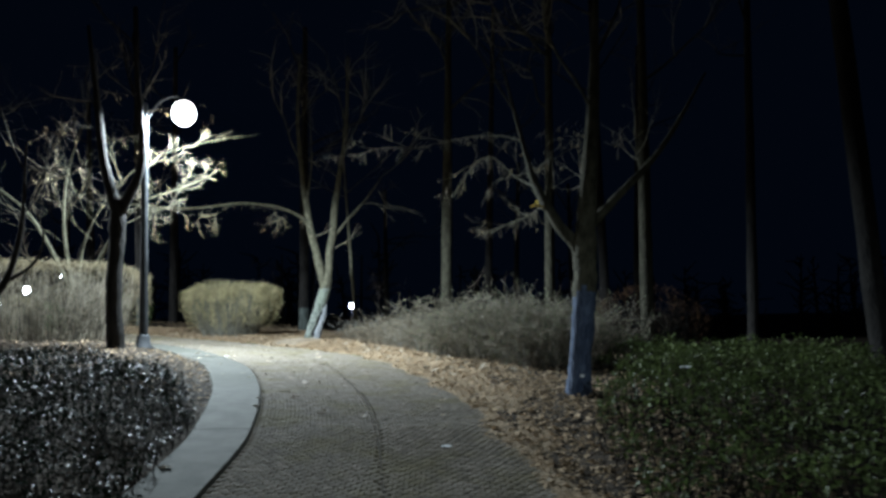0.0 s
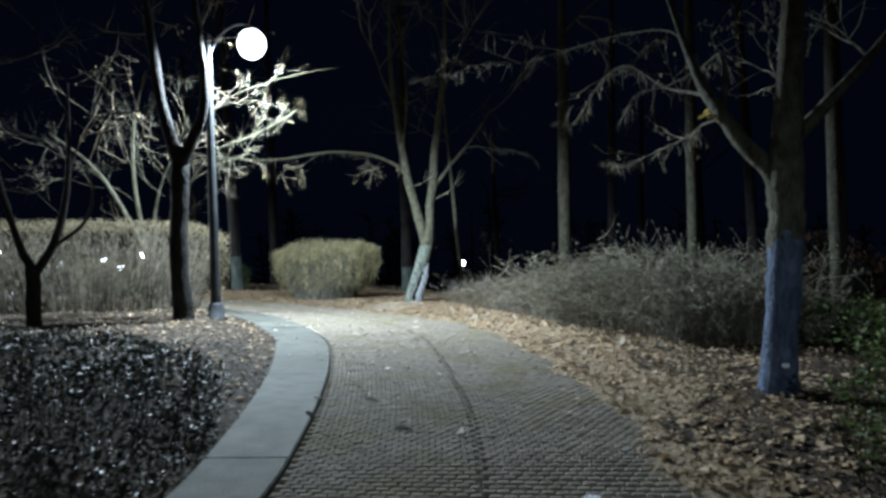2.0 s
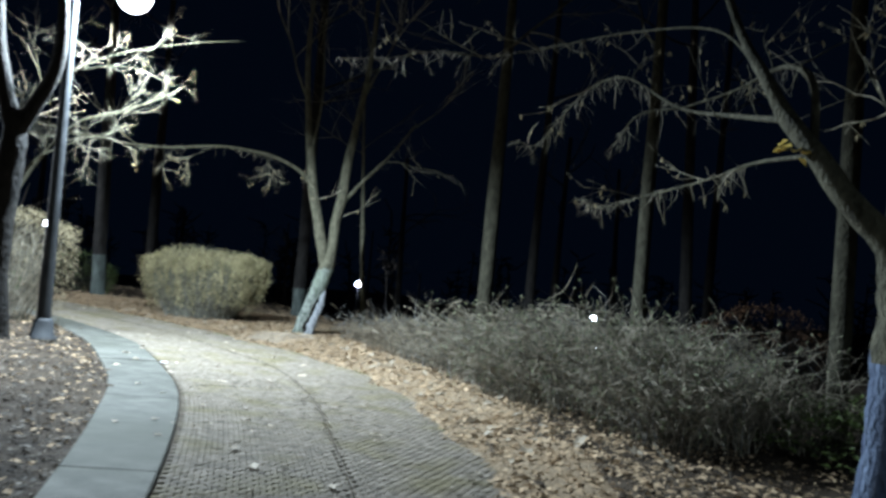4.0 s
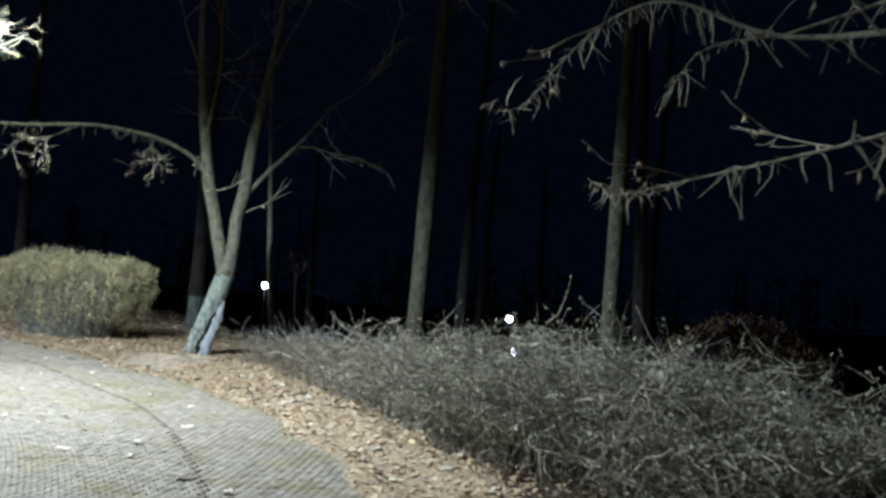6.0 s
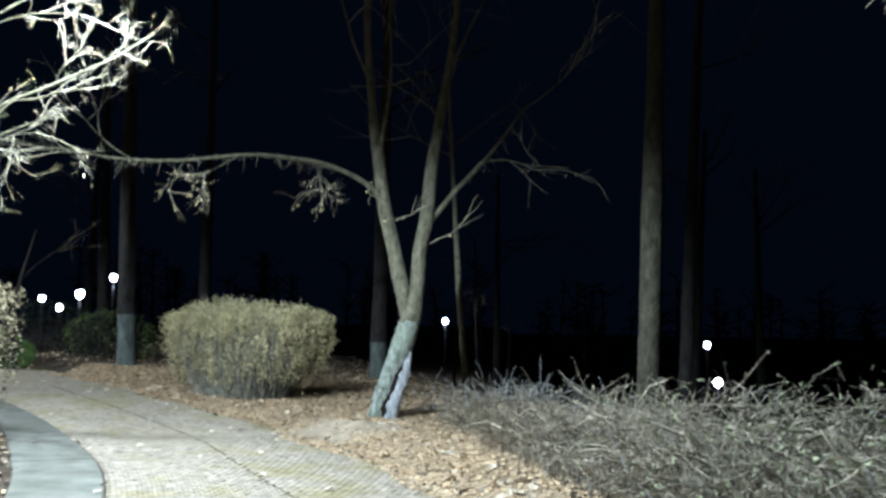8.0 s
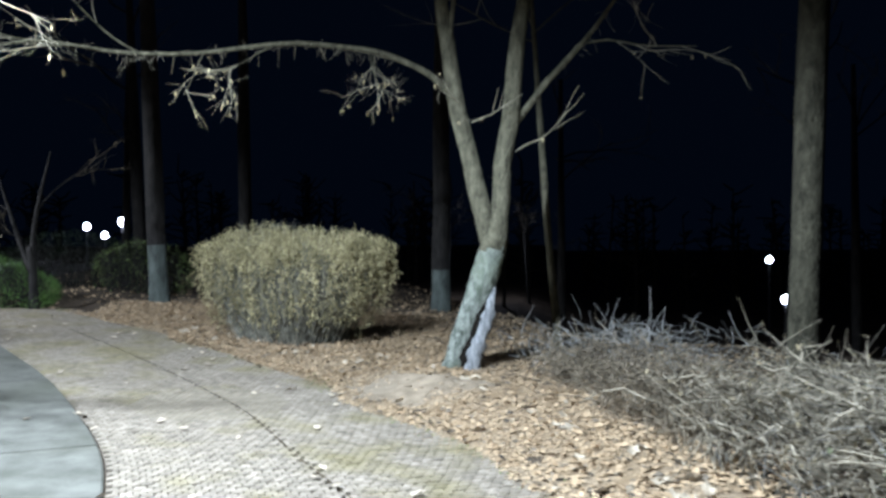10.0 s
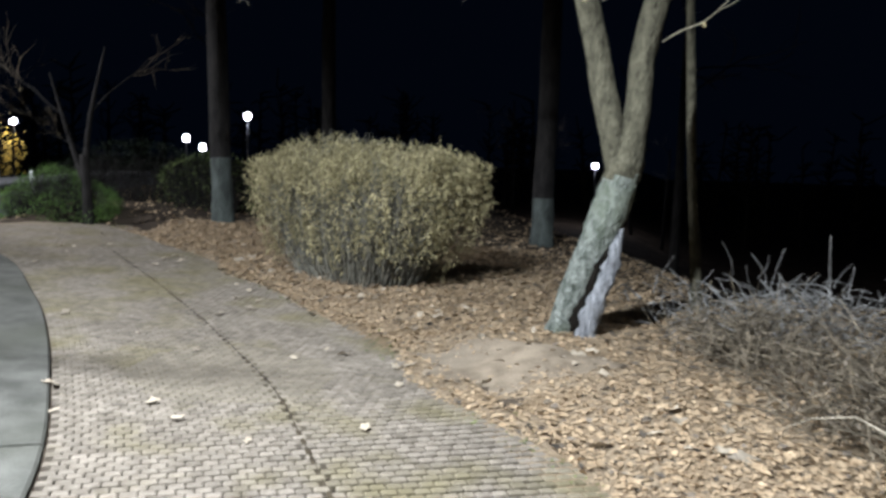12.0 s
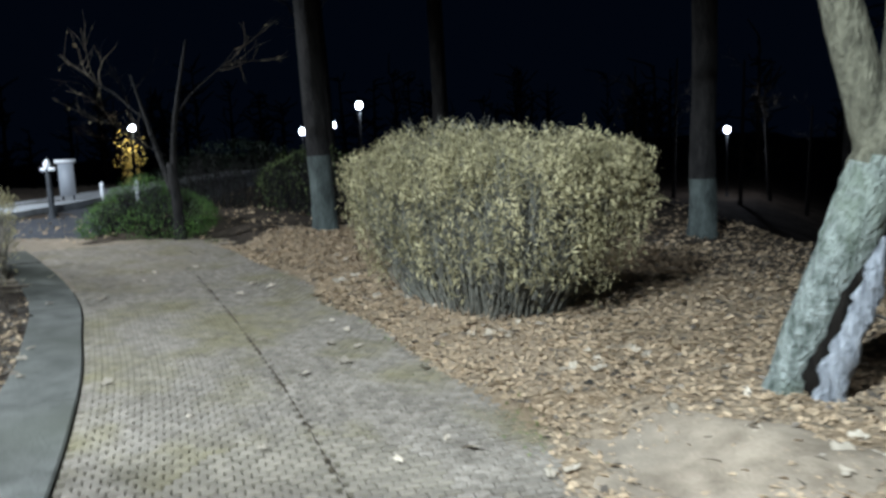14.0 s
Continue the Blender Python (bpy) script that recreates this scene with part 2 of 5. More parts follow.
def land(x, y):
    x, y = np.asarray(x, float), np.asarray(y, float)
    d = np.minimum(distance(x, y, RC), distance(x, y, OC))
    d = np.where(inside(x, y, AREA), 0, d)
    road = np.maximum(distance(x, y, np.array([ROAD_A, ROAD_B])) - ROAD_W, 0)
    d = np.minimum(d, road)
    s = np.clip(d / 0.7, 0, 1)
    wave = np.sin(x * 1.3 + 0.7 * np.sin(y * 0.9)) * np.sin(y * 1.1 + 0.5) + 0.5 * np.sin(x * 3.1 + y * 2.3) * np.sin(y * 2.7 - x)
    spill = 0.035 * np.clip(1 - distance(x, y, RC) / (0.22 + 0.16 * np.sin(x * 2.1 + y * 1.3) * np.sin(y * 3.3)), 0, 1) * (d <= 0)
    spill = spill + 0.045 * np.clip(1 - distance(x, y, OC) / (0.12 + 0.10 * np.sin(x * 2.7 + y * 1.9) * np.sin(y * 2.3 - x)), 0, 1) * (d <= 0)
    far = np.clip((y - 36) / 26, 0, 1) * np.clip((x + 4) / 10, 0, 1) + 0.9 * np.clip((y - 33) / 14, 0, 1)
    brow = 0.24 * np.clip(y - 22.9 - 2.2 * np.clip(-1.0 - x, 0, 10), 0, 8)
    return base_height(x, y) - brow - 0.026 + s * s * (3 - 2 * s) * (0.14 + 0.025 * wave) + spill - 3.0 * far


def land1(x, y):
    return float(land(np.array([x]), np.array([y]))[0])


# ---- building helpers ----


def mesh_from(name, verts, faces, mat, parent=None, label="", smooth=True, place=None):
    me = bpy.data.meshes.new(name)
    me.from_pydata([tuple(v) for v in np.asarray(verts, float)] if not isinstance(verts, list) else verts, [], faces if isinstance(faces, list) else faces.tolist())
    for m in mat if isinstance(mat, (list, tuple)) else [mat]:
        me.materials.append(m)
    if smooth:
        me.polygons.foreach_set("use_smooth", [True] * len(me.polygons))
    ob = new(name, me)
    if place is not None:
        ob.location = place
    if parent:
        ob.parent = parent
    if label:
        ob["label"] = label
    return ob


def empty(name, where, label, category, group=""):
    ob = new(name)
    ob.empty_display_size = 0.2
    ob.location = where
    bpy.context.view_layer.update()
    return tagged(ob, label, category, group)


def part(name, bm, mat, parent, label=""):
    """Links a bmesh, in the parent's own space, as one mesh under it."""
    me = bpy.data.meshes.new(name)
    bm.to_mesh(me)
    bm.free()
    me.materials.append(mat)
    me.polygons.foreach_set("use_smooth", [True] * len(me.polygons))
    ob = new(name, me)
    ob.parent = parent
    if label:
        ob["label"] = label
    return ob


def tube(points, radii, sides=8, steps=6, rough=0.0, rng=None):
    """Vertices and faces of one limb: a smooth line through points with a radius at each."""
    p = smooth_line(points, steps)
    r = np.interp(np.linspace(0, 1, len(p)), np.linspace(0, 1, len(radii)), radii)
    t = np.gradient(p, axis=0)
    t /= np.linalg.norm(t, axis=1)[:, None] + 1e-9
    ref = np.array((0.3, 1.0, 0.1)) if abs(t[0, 1]) < 0.8 else np.array((1.0, 0.2, 0.1))
    a = np.cross(t, ref)
    a /= np.linalg.norm(a, axis=1)[:, None]
    b = np.cross(t, a)
    ang = np.linspace(0, 2 * np.pi, sides, endpoint=False)
    wob = np.ones((len(p), sides))
    if rough:
        g = rng.normal(0, 1, (len(p), sides))
        g = (g + np.roll(g, 1, 0) + np.roll(g, 1, 1) + np.roll(g, -1, 0)) / 2
        wob += rough * g
    v = p[:, None] + (r[:, None] * wob)[:, :, None] * (np.cos(ang)[None, :, None] * a[:, None] + np.sin(ang)[None, :, None] * b[:, None])
    f = []
    for i in range(len(p) - 1):
        for j in range(sides):
            k = (j + 1) % sides
            f.append((i * sides + j, i * sides + k, (i + 1) * sides + k, (i + 1) * sides + j))
    f.append(tuple(range(sides))[::-1])
    f.append(tuple((len(p) - 1) * sides + j for j in range(sides)))
    return v.reshape(-1, 3), f


def join(pieces):
    verts, faces, n = [], [], 0
    for v, f in pieces:
        verts.append(v)
        faces += [tuple(i + n for i in q) for q in f]
        n += len(v)
    return np.vstack(verts), faces


def twig_field(P, r0, r1, sides=3):
    """Many thin twigs at once: P is (n, k, 3)."""
    n, k, _ = P.shape
    t = np.gradient(P, axis=1)
    t /= np.linalg.norm(t, axis=2)[..., None] + 1e-9
    ref = np.where(np.abs(t[..., 2:3]) > 0.8, np.array((1.0, 0, 0)), np.array((0, 0, 1.0)))
    a = np.cross(t, ref)
    a /= np.linalg.norm(a, axis=2)[..., None] + 1e-9
    b = np.cross(t, a)
    rad = np.asarray(r0)[:, None] * np.linspace(1, 0, k) + np.asarray(r1)[:, None] * np.linspace(0, 1, k)
    ang = np.linspace(0, 2 * np.pi, sides, endpoint=False)
    v = P[:, :, None] + rad[:, :, None, None] * (np.cos(ang)[None, None, :, None] * a[:, :, None] + np.sin(ang)[None, None, :, None] * b[:, :, None])
    i, j, s = np.meshgrid(np.arange(n), np.arange(k - 1), np.arange(sides), indexing="ij")
    s2 = (s + 1) % sides
    at = lambda jj, ss: i * k * sides + jj * sides + ss
    f = np.stack([at(j, s), at(j, s2), at(j + 1, s2), at(j + 1, s)], -1).reshape(-1, 4)
    return v.reshape(-1, 3), f.tolist()


def leaf_field(pos, way, up, length, width, fold=0.25):
    """Many leaves at once, each two halves folded along the midrib, bent at the tip."""
    n = len(pos)
    way = way / (np.linalg.norm(way, axis=1)[:, None] + 1e-9)
    side = np.cross(way, up)
    side /= np.linalg.norm(side, axis=1)[:, None] + 1e-9
    nor = np.cross(side, way)
    L, W = np.asarray(length)[:, None], np.asarray(width)[:, None]
    mid = pos + way * L * 0.5 - nor * W * fold * 0.5
    v = np.stack([pos, pos + way * L * 0.42 + side * W * 0.5 + nor * W * fold, pos + way * L - nor * L * 0.1, pos + way * L * 0.42 - side * W * 0.5 + nor * W * fold, mid], 1)
    o = np.arange(n)[:, None] * 5
    f = np.concatenate([o + np.array([0, 4, 1]), o + np.array([1, 4, 2]), o + np.array([0, 3, 4]), o + np.array([3, 2, 4])])
    return v.reshape(-1, 3), f.tolist()


def unit(rng, n):
    v = rng.normal(0, 1, (n, 3))
    return v / np.linalg.norm(v, axis=1)[:, None]


def sprout(rng, start, way, length, radius, depth, out, spread=0.6, lift=0.15, kids=4):
    """Grows a bare branch with side branches; out collects (points, radii)."""
    p, pts = np.array(start, float), [np.array(start, float)]
    d = np.array(way, float) / np.linalg.norm(way)
    for _ in range(4):
        d = d + rng.normal(0, 0.16, 3) + np.array((0, 0, lift * 0.3))
        d /= np.linalg.norm(d)
        p = p + d * length / 4
        pts.append(p)
    out.append((pts, (radius, radius * 0.7, radius * 0.45), depth))
    if depth > 0:
        for _ in range(kids):
            u = rng.uniform(0.25, 1.0)
            i = min(int(u * 4), 3)
            at = pts[i] + (pts[i + 1] - pts[i]) * (u * 4 - i)
            k = d + rng.normal(0, spread, 3)
            sprout(rng, at, k, length * rng.uniform(0.4, 0.7), radius * 0.5, depth - 1, out, spread, lift, kids)


def make_tree(label, where, trunk, limbs, bark, seed, paint=None, paint_top=0.0, sprouts=(), hanging=0, name="tree", category="tree", sides=12, rough=0.05, fuzz=()):
    """trunk: (points, radii); limbs: list of the same, all in world places; sprouts: (start, way, length, radius, depth, kids)."""
    rng = np.random.default_rng(seed)
    root = empty(name, where, label, category)
    o = np.array(where, float)
    v, f = tube([np.array(q) - o for q in trunk[0]], trunk[1], sides, 8, rough, rng)
    ob = mesh_from("trunk", v, f, [bark] + ([paint] if paint else []), root)
    if paint:
        for q in ob.data.polygons:
            if q.center.z + o[2] < paint_top + rng.normal(0, 0.028):
                q.material_index = 1
    bits = []
    for pts, rad in limbs:
        lv, lf = tube([np.array(q) - o for q in pts], rad, 8, 6, 0.04, rng)
        mesh_from("limb", lv, lf, bark, root)
    if fuzz:
        at = []
        for q, count in fuzz:
            line = smooth_line([np.array(e) - o for e in limbs[q][0]], 8)
            u = rng.uniform(len(line) * 0.2, len(line) - 1.01, count)
            k = u.astype(int)
            at.append(line[k] + (line[k + 1] - line[k]) * (u - k)[:, None])
        at = np.vstack(at)
        k = len(at)
        way = unit(rng, k) + np.array((0, 0, -0.45))
        ln = rng.uniform(0.03, 0.15, (k, 1))
        bend = rng.normal(0, 0.3, (k, 3)) + np.array((0, 0, -0.25))
        v, f = twig_field(np.stack([at, at + way * ln * 0.5, at + (way + bend) * ln], 1), np.full(k, 0.0024), np.full(k, 0.0011))
        tagged(mesh_from("twiglet_mass", v, f, M_TWIG, root), kind="stuff")
    grown = []
    for start, way, length, radius, depth, kids in sprouts:
        sprout(rng, np.array(start) - o, way, length, radius, depth, grown, kids=kids)
    if grown:
        most = max(d for p, r, d in grown)
        for p, r, d in grown:
            if d == most:
                mesh_from("branch", *tube(p, r, 5, 2), bark, root)
        small = [tube(p, r, 3, 2 if d else 1) for p, r, d in grown if d < most]
        if small:
            # twigs of the dark trees are dimmed by colour, not by less light
            tagged(mesh_from("twig_mass", *join(small), M_TWIG_BROWN_DIM if bark is M_BARK_DARK else M_TWIG, root), kind="stuff")
        if hanging:
            ends = np.array([p[rng.integers(1, len(p))] for p, r, d in grown if d <= 1])
            ends = ends[rng.integers(0, len(ends), hanging)]
            way = rng.normal(0, 0.35, (hanging, 3)) + np.array((0, 0, -1.0))
            lv, lf = leaf_field(ends, way, unit(rng, hanging), rng.uniform(0.025, 0.06, hanging), rng.uniform(0.006, 0.015, hanging))
            tagged(mesh_from("dry_foliage", lv, lf, M_CATKIN, root, "dry brown leaves hanging from twigs"), kind="stuff")
    return root

# ---- ground, road, paved path ----
gx = np.unique(np.round(np.concatenate([np.linspace(-400, -40, 13), np.arange(-40, -14, 1.0), np.arange(-14, 5, 0.2), np.arange(5, 40, 1.0), np.linspace(40, 400, 13)]), 3))
gy = np.unique(np.round(np.concatenate([np.linspace(-400, -12, 12), np.arange(-12, -2, 1.0), np.arange(-2, 28, 0.2), np.arange(28, 90, 1.5), np.linspace(90, 500, 12)]), 3))
X, Y = np.meshgrid(gx, gy, indexing="ij")
Z = land(X.ravel(), Y.ravel())
n, m = X.shape
i, j = np.meshgrid(np.arange(n - 1), np.arange(m - 1), indexing="ij")
quads = np.stack([i * m + j, (i + 1) * m + j, (i + 1) * m + j + 1, i * m + j + 1], -1).reshape(-1, 4)
ground = mesh_from("ground", np.c_[X.ravel(), Y.ravel(), Z], quads, M_SOIL)
tagged(ground, "bare brown soil with trodden earth and leaf litter", "ground", kind="structure")

# asphalt road beyond the junction, with a pale kerb on its far side
way2 = (ROAD_B - ROAD_A) / np.linalg.norm(ROAD_B - ROAD_A)
nor2 = np.array((-way2[1], way2[0]))


def ribbon(name, a, b, off0, off1, lift, mat, steps=30, thick=0.0):
    """A strip along the line a to b between two offsets to its left, lying on the land."""
    rows = []
    for u in np.linspace(0, 1, steps):
        c = a + (b - a) * u
        for o in (off0, off1):
            q = c + nor2 * o
            rows.append((q[0], q[1], float(base_height(q[0], q[1])) + lift))
    v = list(rows)
    f = [(2 * k, 2 * k + 1, 2 * k + 3, 2 * k + 2) for k in range(steps - 1)]
    if thick:
        v += [(x, y, z - thick) for x, y, z in rows]
        e = 2 * steps
        for k in range(steps - 1):
            f += [(2 * k, 2 * k + 2, 2 * k + 2 + e, 2 * k + e), (2 * k + 1, 2 * k + 3, 2 * k + 3 + e, 2 * k + 1 + e)]
        f += [(0, 1, 1 + e, e), (2 * steps - 2, 2 * steps - 1, 2 * steps - 1 + e, 2 * steps - 2 + e)]
    return mesh_from(name, v, f, mat, smooth=False)


tagged(ribbon("pavement", ROAD_A - way2 * 1.2, ROAD_A + way2 * 2.3, -ROAD_W - 2.2, ROAD_W, -0.004, M_SAND), "pale sandy apron where the path meets the road", "pavement", kind="structure")
tagged(ribbon("road", ROAD_A + way2 * 2.3, ROAD_B, -ROAD_W, ROAD_W, 0.0, M_ASPHALT), "dark grey asphalt park road", "road", kind="structure")
tagged(ribbon("kerb", ROAD_A, ROAD_B, ROAD_W, ROAD_W + 0.22, 0.13, M_KERB, thick=0.2), "pale concrete kerb along the road", "kerb", kind="structure")
tagged(ribbon("pavement", ROAD_A, ROAD_B, ROAD_W + 0.23, ROAD_W + 1.6, 0.12, M_KERB, thick=0.2), "pale paved strip behind the kerb", "pavement", kind="structure")

# concrete edge strip: slabs with open joints
strip = empty("concrete_edging", (0, 0, 0), "pale grey-green concrete edge strip beside the pavers", "pavement")
strip["kind"] = "structure"
arc = np.r_[0, np.cumsum(np.linalg.norm(np.diff(LC, axis=0), axis=1))]


def along(line, s):
    return np.array([np.interp(s, arc, line[:, 0]), np.interp(s, arc, line[:, 1])])


rng = np.random.default_rng(5)
s = float(np.interp(9.6, LC[:, 1], arc)) - 3 * 2.6
while s < arc[-1] - 0.6:
    length = 2.6
    e = min(s + length, arc[-1])
    verts, faces, k = [], [], 14
    sink = rng.uniform(-0.006, 0.006)
    for u in np.linspace(s + 0.014, e - 0.014, k):
        a, b = along(LC, u), along(OC, u)
        a = a + (b - a) * 0.01
        for w, dz in ((0, -0.09), (0, -0.012), (0.02, 0), (0.98, 0), (1, -0.012), (1, -0.09)):
            q = a + (b - a) * w
            verts.append((q[0], q[1], float(base_height(q[0], q[1])) + 0.012 + dz + sink))
    for r in range(k - 1):
        for c in range(5):
            faces.append((r * 6 + c, r * 6 + c + 1, (r + 1) * 6 + c + 1, (r + 1) * 6 + c))
    faces += [(0, 1, 2, 3, 4, 5), tuple(range((k - 1) * 6 + 5, (k - 1) * 6 - 1, -1))]
    mesh_from("slab", verts, faces, M_CONCRETE, strip, smooth=False)
    s = e

# ---- street lamp ----


def ring_solid(profile, sides=16):
    """A turned solid from (radius, height) pairs."""
    bm = bmesh.new()
    rows = [[bm.verts.new((r * math.cos(2 * math.pi * k / sides), r * math.sin(2 * math.pi * k / sides), z)) for k in range(sides)] for r, z in profile]
    for a, b in zip(rows[:-1], rows[1:]):
        for k in range(sides):
            bm.faces.new((a[k], a[(k + 1) % sides], b[(k + 1) % sides], b[k]))
    bm.faces.new(rows[0][::-1])
    bm.faces.new(rows[-1])
    return bm


def street_lamp(label, foot, lamp, glass, group="", big=1.0, hood=True):
    """A tapered steel pole with base collar, a bracket arm and a hanging lantern."""
    foot = Vector(foot)
    root = empty("street_lamp", foot, label, "street lamp", group)
    top = lamp[2] - foot.z
    part("pole", ring_solid([(0.085, 0), (0.08, 0.3), (0.07, 1.2), (0.052, top - 0.1), (0.045, top + 0.05), (0.02, top + 0.10)]), M_POLE, root)
    part("base_collar", ring_solid([(0.17, -0.02), (0.17, 0.03), (0.13, 0.06), (0.11, 0.22), (0.088, 0.26)]), M_POLE, root)
    d = Vector((lamp[0] - foot.x, lamp[1] - foot.y, 0))
    if d.length > 0.05:
        v, f = tube([(0, 0, top - 0.25), tuple(d * 0.35 + Vector((0, 0, top + 0.12))), tuple(d * 0.75 + Vector((0, 0, top + 0.26))), tuple(d + Vector((0, 0, top + 0.2)))], (0.025, 0.022, 0.02), 8)
        mesh_from("arm", v, f, M_POLE, root)
    at = d + Vector((0, 0, top))
    prof = [(0.25 * big * math.cos(a), 0.27 * big * math.sin(a) - 0.06 * big) for a in np.linspace(-1.5, 1.4, 14)]
    bm = ring_solid(prof, 20)
    bmesh.ops.translate(bm, verts=bm.verts, vec=at)
    globe = part("lantern_globe", bm, glass, root, "glowing white glass globe")
    globe.visible_shadow = False
    if not hood:
        return root
    # unseen dark cup inside the globe, added to cut off upward light
    bm = ring_solid([(0.240 * big, -0.012 * big), (0.235 * big, 0.01 * big), (0.18 * big, 0.09 * big), (0.08 * big, 0.13 * big)], 20)
    bmesh.ops.delete(bm, geom=[q for q in bm.faces if len(q.verts) == 20 and q.calc_center_median().z < 0], context="FACES_ONLY")
    bmesh.ops.translate(bm, verts=bm.verts, vec=at)
    part("upward_light_shield", bm, M_POLE, root)
    bm = ring_solid([(0.11 * big, 0.165 * big), (0.12 * big, 0.185 * big), (0.09 * big, 0.225 * big), (0.03 * big, 0.26 * big)], 20)
    bmesh.ops.translate(bm, verts=bm.verts, vec=at)
    part("lantern_hood", bm, M_POLE, root)
    return root


street_lamp("dark steel street lamp with a bright white lantern", (-4.83, 14.57, land1(-4.83, 14.57)), LAMP, M_LAMP, "", 0.88)
# posts for the two added fill lamps, both out of view
street_lamp("added street lamp behind the start, never in view", (3.1, -6.2, land1(3.1, -6.2)), BACK_FILL, M_LAMP)
street_lamp("street lamp added out of view to brighten the junction", (-15.8, 20.6, land1(-15.8, 20.6)), SIDE_FILL, M_LAMP)

# ---- trees ----
g = land1
# forked tree by the bend, with a whitewashed leaning foot
vt = make_tree("leaning forked tree with whitewashed split trunk", (-2.55, 20.1, g(-2.55, 20.1)),
    ([(-2.66, 20.1, 0.55), (-2.60, 20.1, 0.82), (-2.44, 20.1, 1.3), (-2.28, 20.11, 1.7), (-2.18, 20.12, 2.08), (-2.17, 20.12, 2.3)], (0.13, 0.105, 0.115, 0.135, 0.14, 0.10)),
    [([(-2.20, 20.12, 2.0), (-2.33, 20.11, 2.5), (-2.43, 20.1, 2.95), (-2.56, 20.1, 3.5), (-2.66, 20.09, 4.2), (-2.74, 20.06, 4.8), (-2.85, 20.1, 6.2), (-2.8, 20.2, 8.0)], (0.115, 0.10, 0.095, 0.08, 0.055, 0.03)),
     ([(-2.16, 20.12, 2.0), (-2.10, 20.12, 2.5), (-2.085, 20.13, 2.9), (-2.01, 20.13, 3.3), (-1.93, 20.14, 4.1), (-1.83, 20.18, 4.8), (-1.65, 20.3, 6.2), (-1.6, 20.4, 8.0)], (0.115, 0.10, 0.10, 0.085, 0.055, 0.03)),
     ([(-2.57, 20.09, 3.55), (-2.85, 20.05, 3.82), (-3.3, 19.96, 4.02), (-3.75, 19.85, 4.09), (-4.3, 19.68, 4.1), (-5.1, 19.4, 3.97), (-5.76, 19.1, 3.94), (-6.4, 18.8, 4.0), (-6.9, 18.5, 3.85)], (0.035, 0.03, 0.024, 0.018, 0.008)),
     ([(-1.95, 20.14, 3.3), (-1.6, 20.2, 3.75), (-1.15, 20.21, 4.25), (-0.7, 20.3, 4.9)], (0.04, 0.03, 0.012)),
     ([(-2.58, 20.08, 3.6), (-2.62, 20.05, 4.2), (-2.5, 20.0, 5.2), (-2.55, 20.0, 6.5)], (0.03, 0.025, 0.012))],
    M_BARK, 11, M_PAINT, 1.98,
    [((-3.4, 19.93, 4.04), (-0.2, -0.2, -1), 0.55, 0.006, 2, 5), ((-3.45, 19.93, 4.04), (0.25, -0.2, -0.8), 0.6, 0.006, 2, 5), ((-4.4, 19.65, 4.08), (-0.7, -0.3, -0.7), 0.65, 0.006, 2, 5), ((-5.0, 19.4, 3.98), (-0.5, -0.3, -0.8), 0.5, 0.006, 2, 5),
     ((-5.6, 19.2, 3.95), (-1, -0.3, 0.2), 1.0, 0.012, 2, 4), ((-5.9, 19.0, 3.95), (-1, -0.5, -0.3), 1.0, 0.012, 2, 4), ((-6.4, 18.8, 4.0), (-1, 0, 0.1), 0.9, 0.01, 2, 4),
     ((-1.3, 20.2, 4.1), (1, -0.2, 0.1), 1.2, 0.012, 2, 4), ((-0.8, 20.3, 4.8), (0.8, 0, 0.5), 1.4, 0.014, 2, 4), ((-2.4, 20.05, 3.3), (0.6, -0.3, 0.1), 0.5, 0.007, 1, 4), ((-2.5, 20.05, 3.5), (-0.3, -0.5, 0), 0.4, 0.007, 1, 4),
     ((-2.8, 20.1, 5.2), (-0.7, 0, 1), 2.2, 0.022, 2, 4), ((-2.85, 20.1, 6.2), (0.4, 0.3, 1), 2.4, 0.02, 2, 4), ((-1.7, 20.2, 5.4), (0.6, 0, 1), 2.2, 0.022, 2, 4), ((-1.65, 20.3, 6.2), (-0.4, 0.2, 1), 2.4, 0.02, 2, 4),
     ((-1.95, 20.1, 3.0), (0.5, -0.3, 0.2), 0.7, 0.007, 1, 3)],
    hanging=240, sides=26, rough=0.06, fuzz=((2, 170), (3, 40)))
o = np.array(vt.location)
v, f = tube([np.array(q) - o for q in [(-2.43, 20.05, 0.60), (-2.395, 20.045, 0.85), (-2.315, 20.05, 1.1), (-2.235, 20.06, 1.35), (-2.19, 20.08, 1.6)]], (0.105, 0.09, 0.076, 0.062, 0.03), 14, 8, 0.12, np.random.default_rng(3))
mesh_from("split_slab", v, f, M_WOOD, vt, "bare pale wood beside a rotten split")
# solid near-black tube in the split, in place of a shaded gap
v, f = tube([np.array(q) - o for q in [(-2.50, 20.05, 0.60), (-2.465, 20.045, 0.85), (-2.39, 20.04, 1.1), (-2.32, 20.05, 1.3), (-2.24, 20.07, 1.48)]], (0.045, 0.06, 0.047, 0.052, 0.018), 9, 6, 0.22, np.random.default_rng(8))
mesh_from("hollow", v, f, M_SPLIT_SHADE, vt, "black fill standing for the shade in the rotten split")

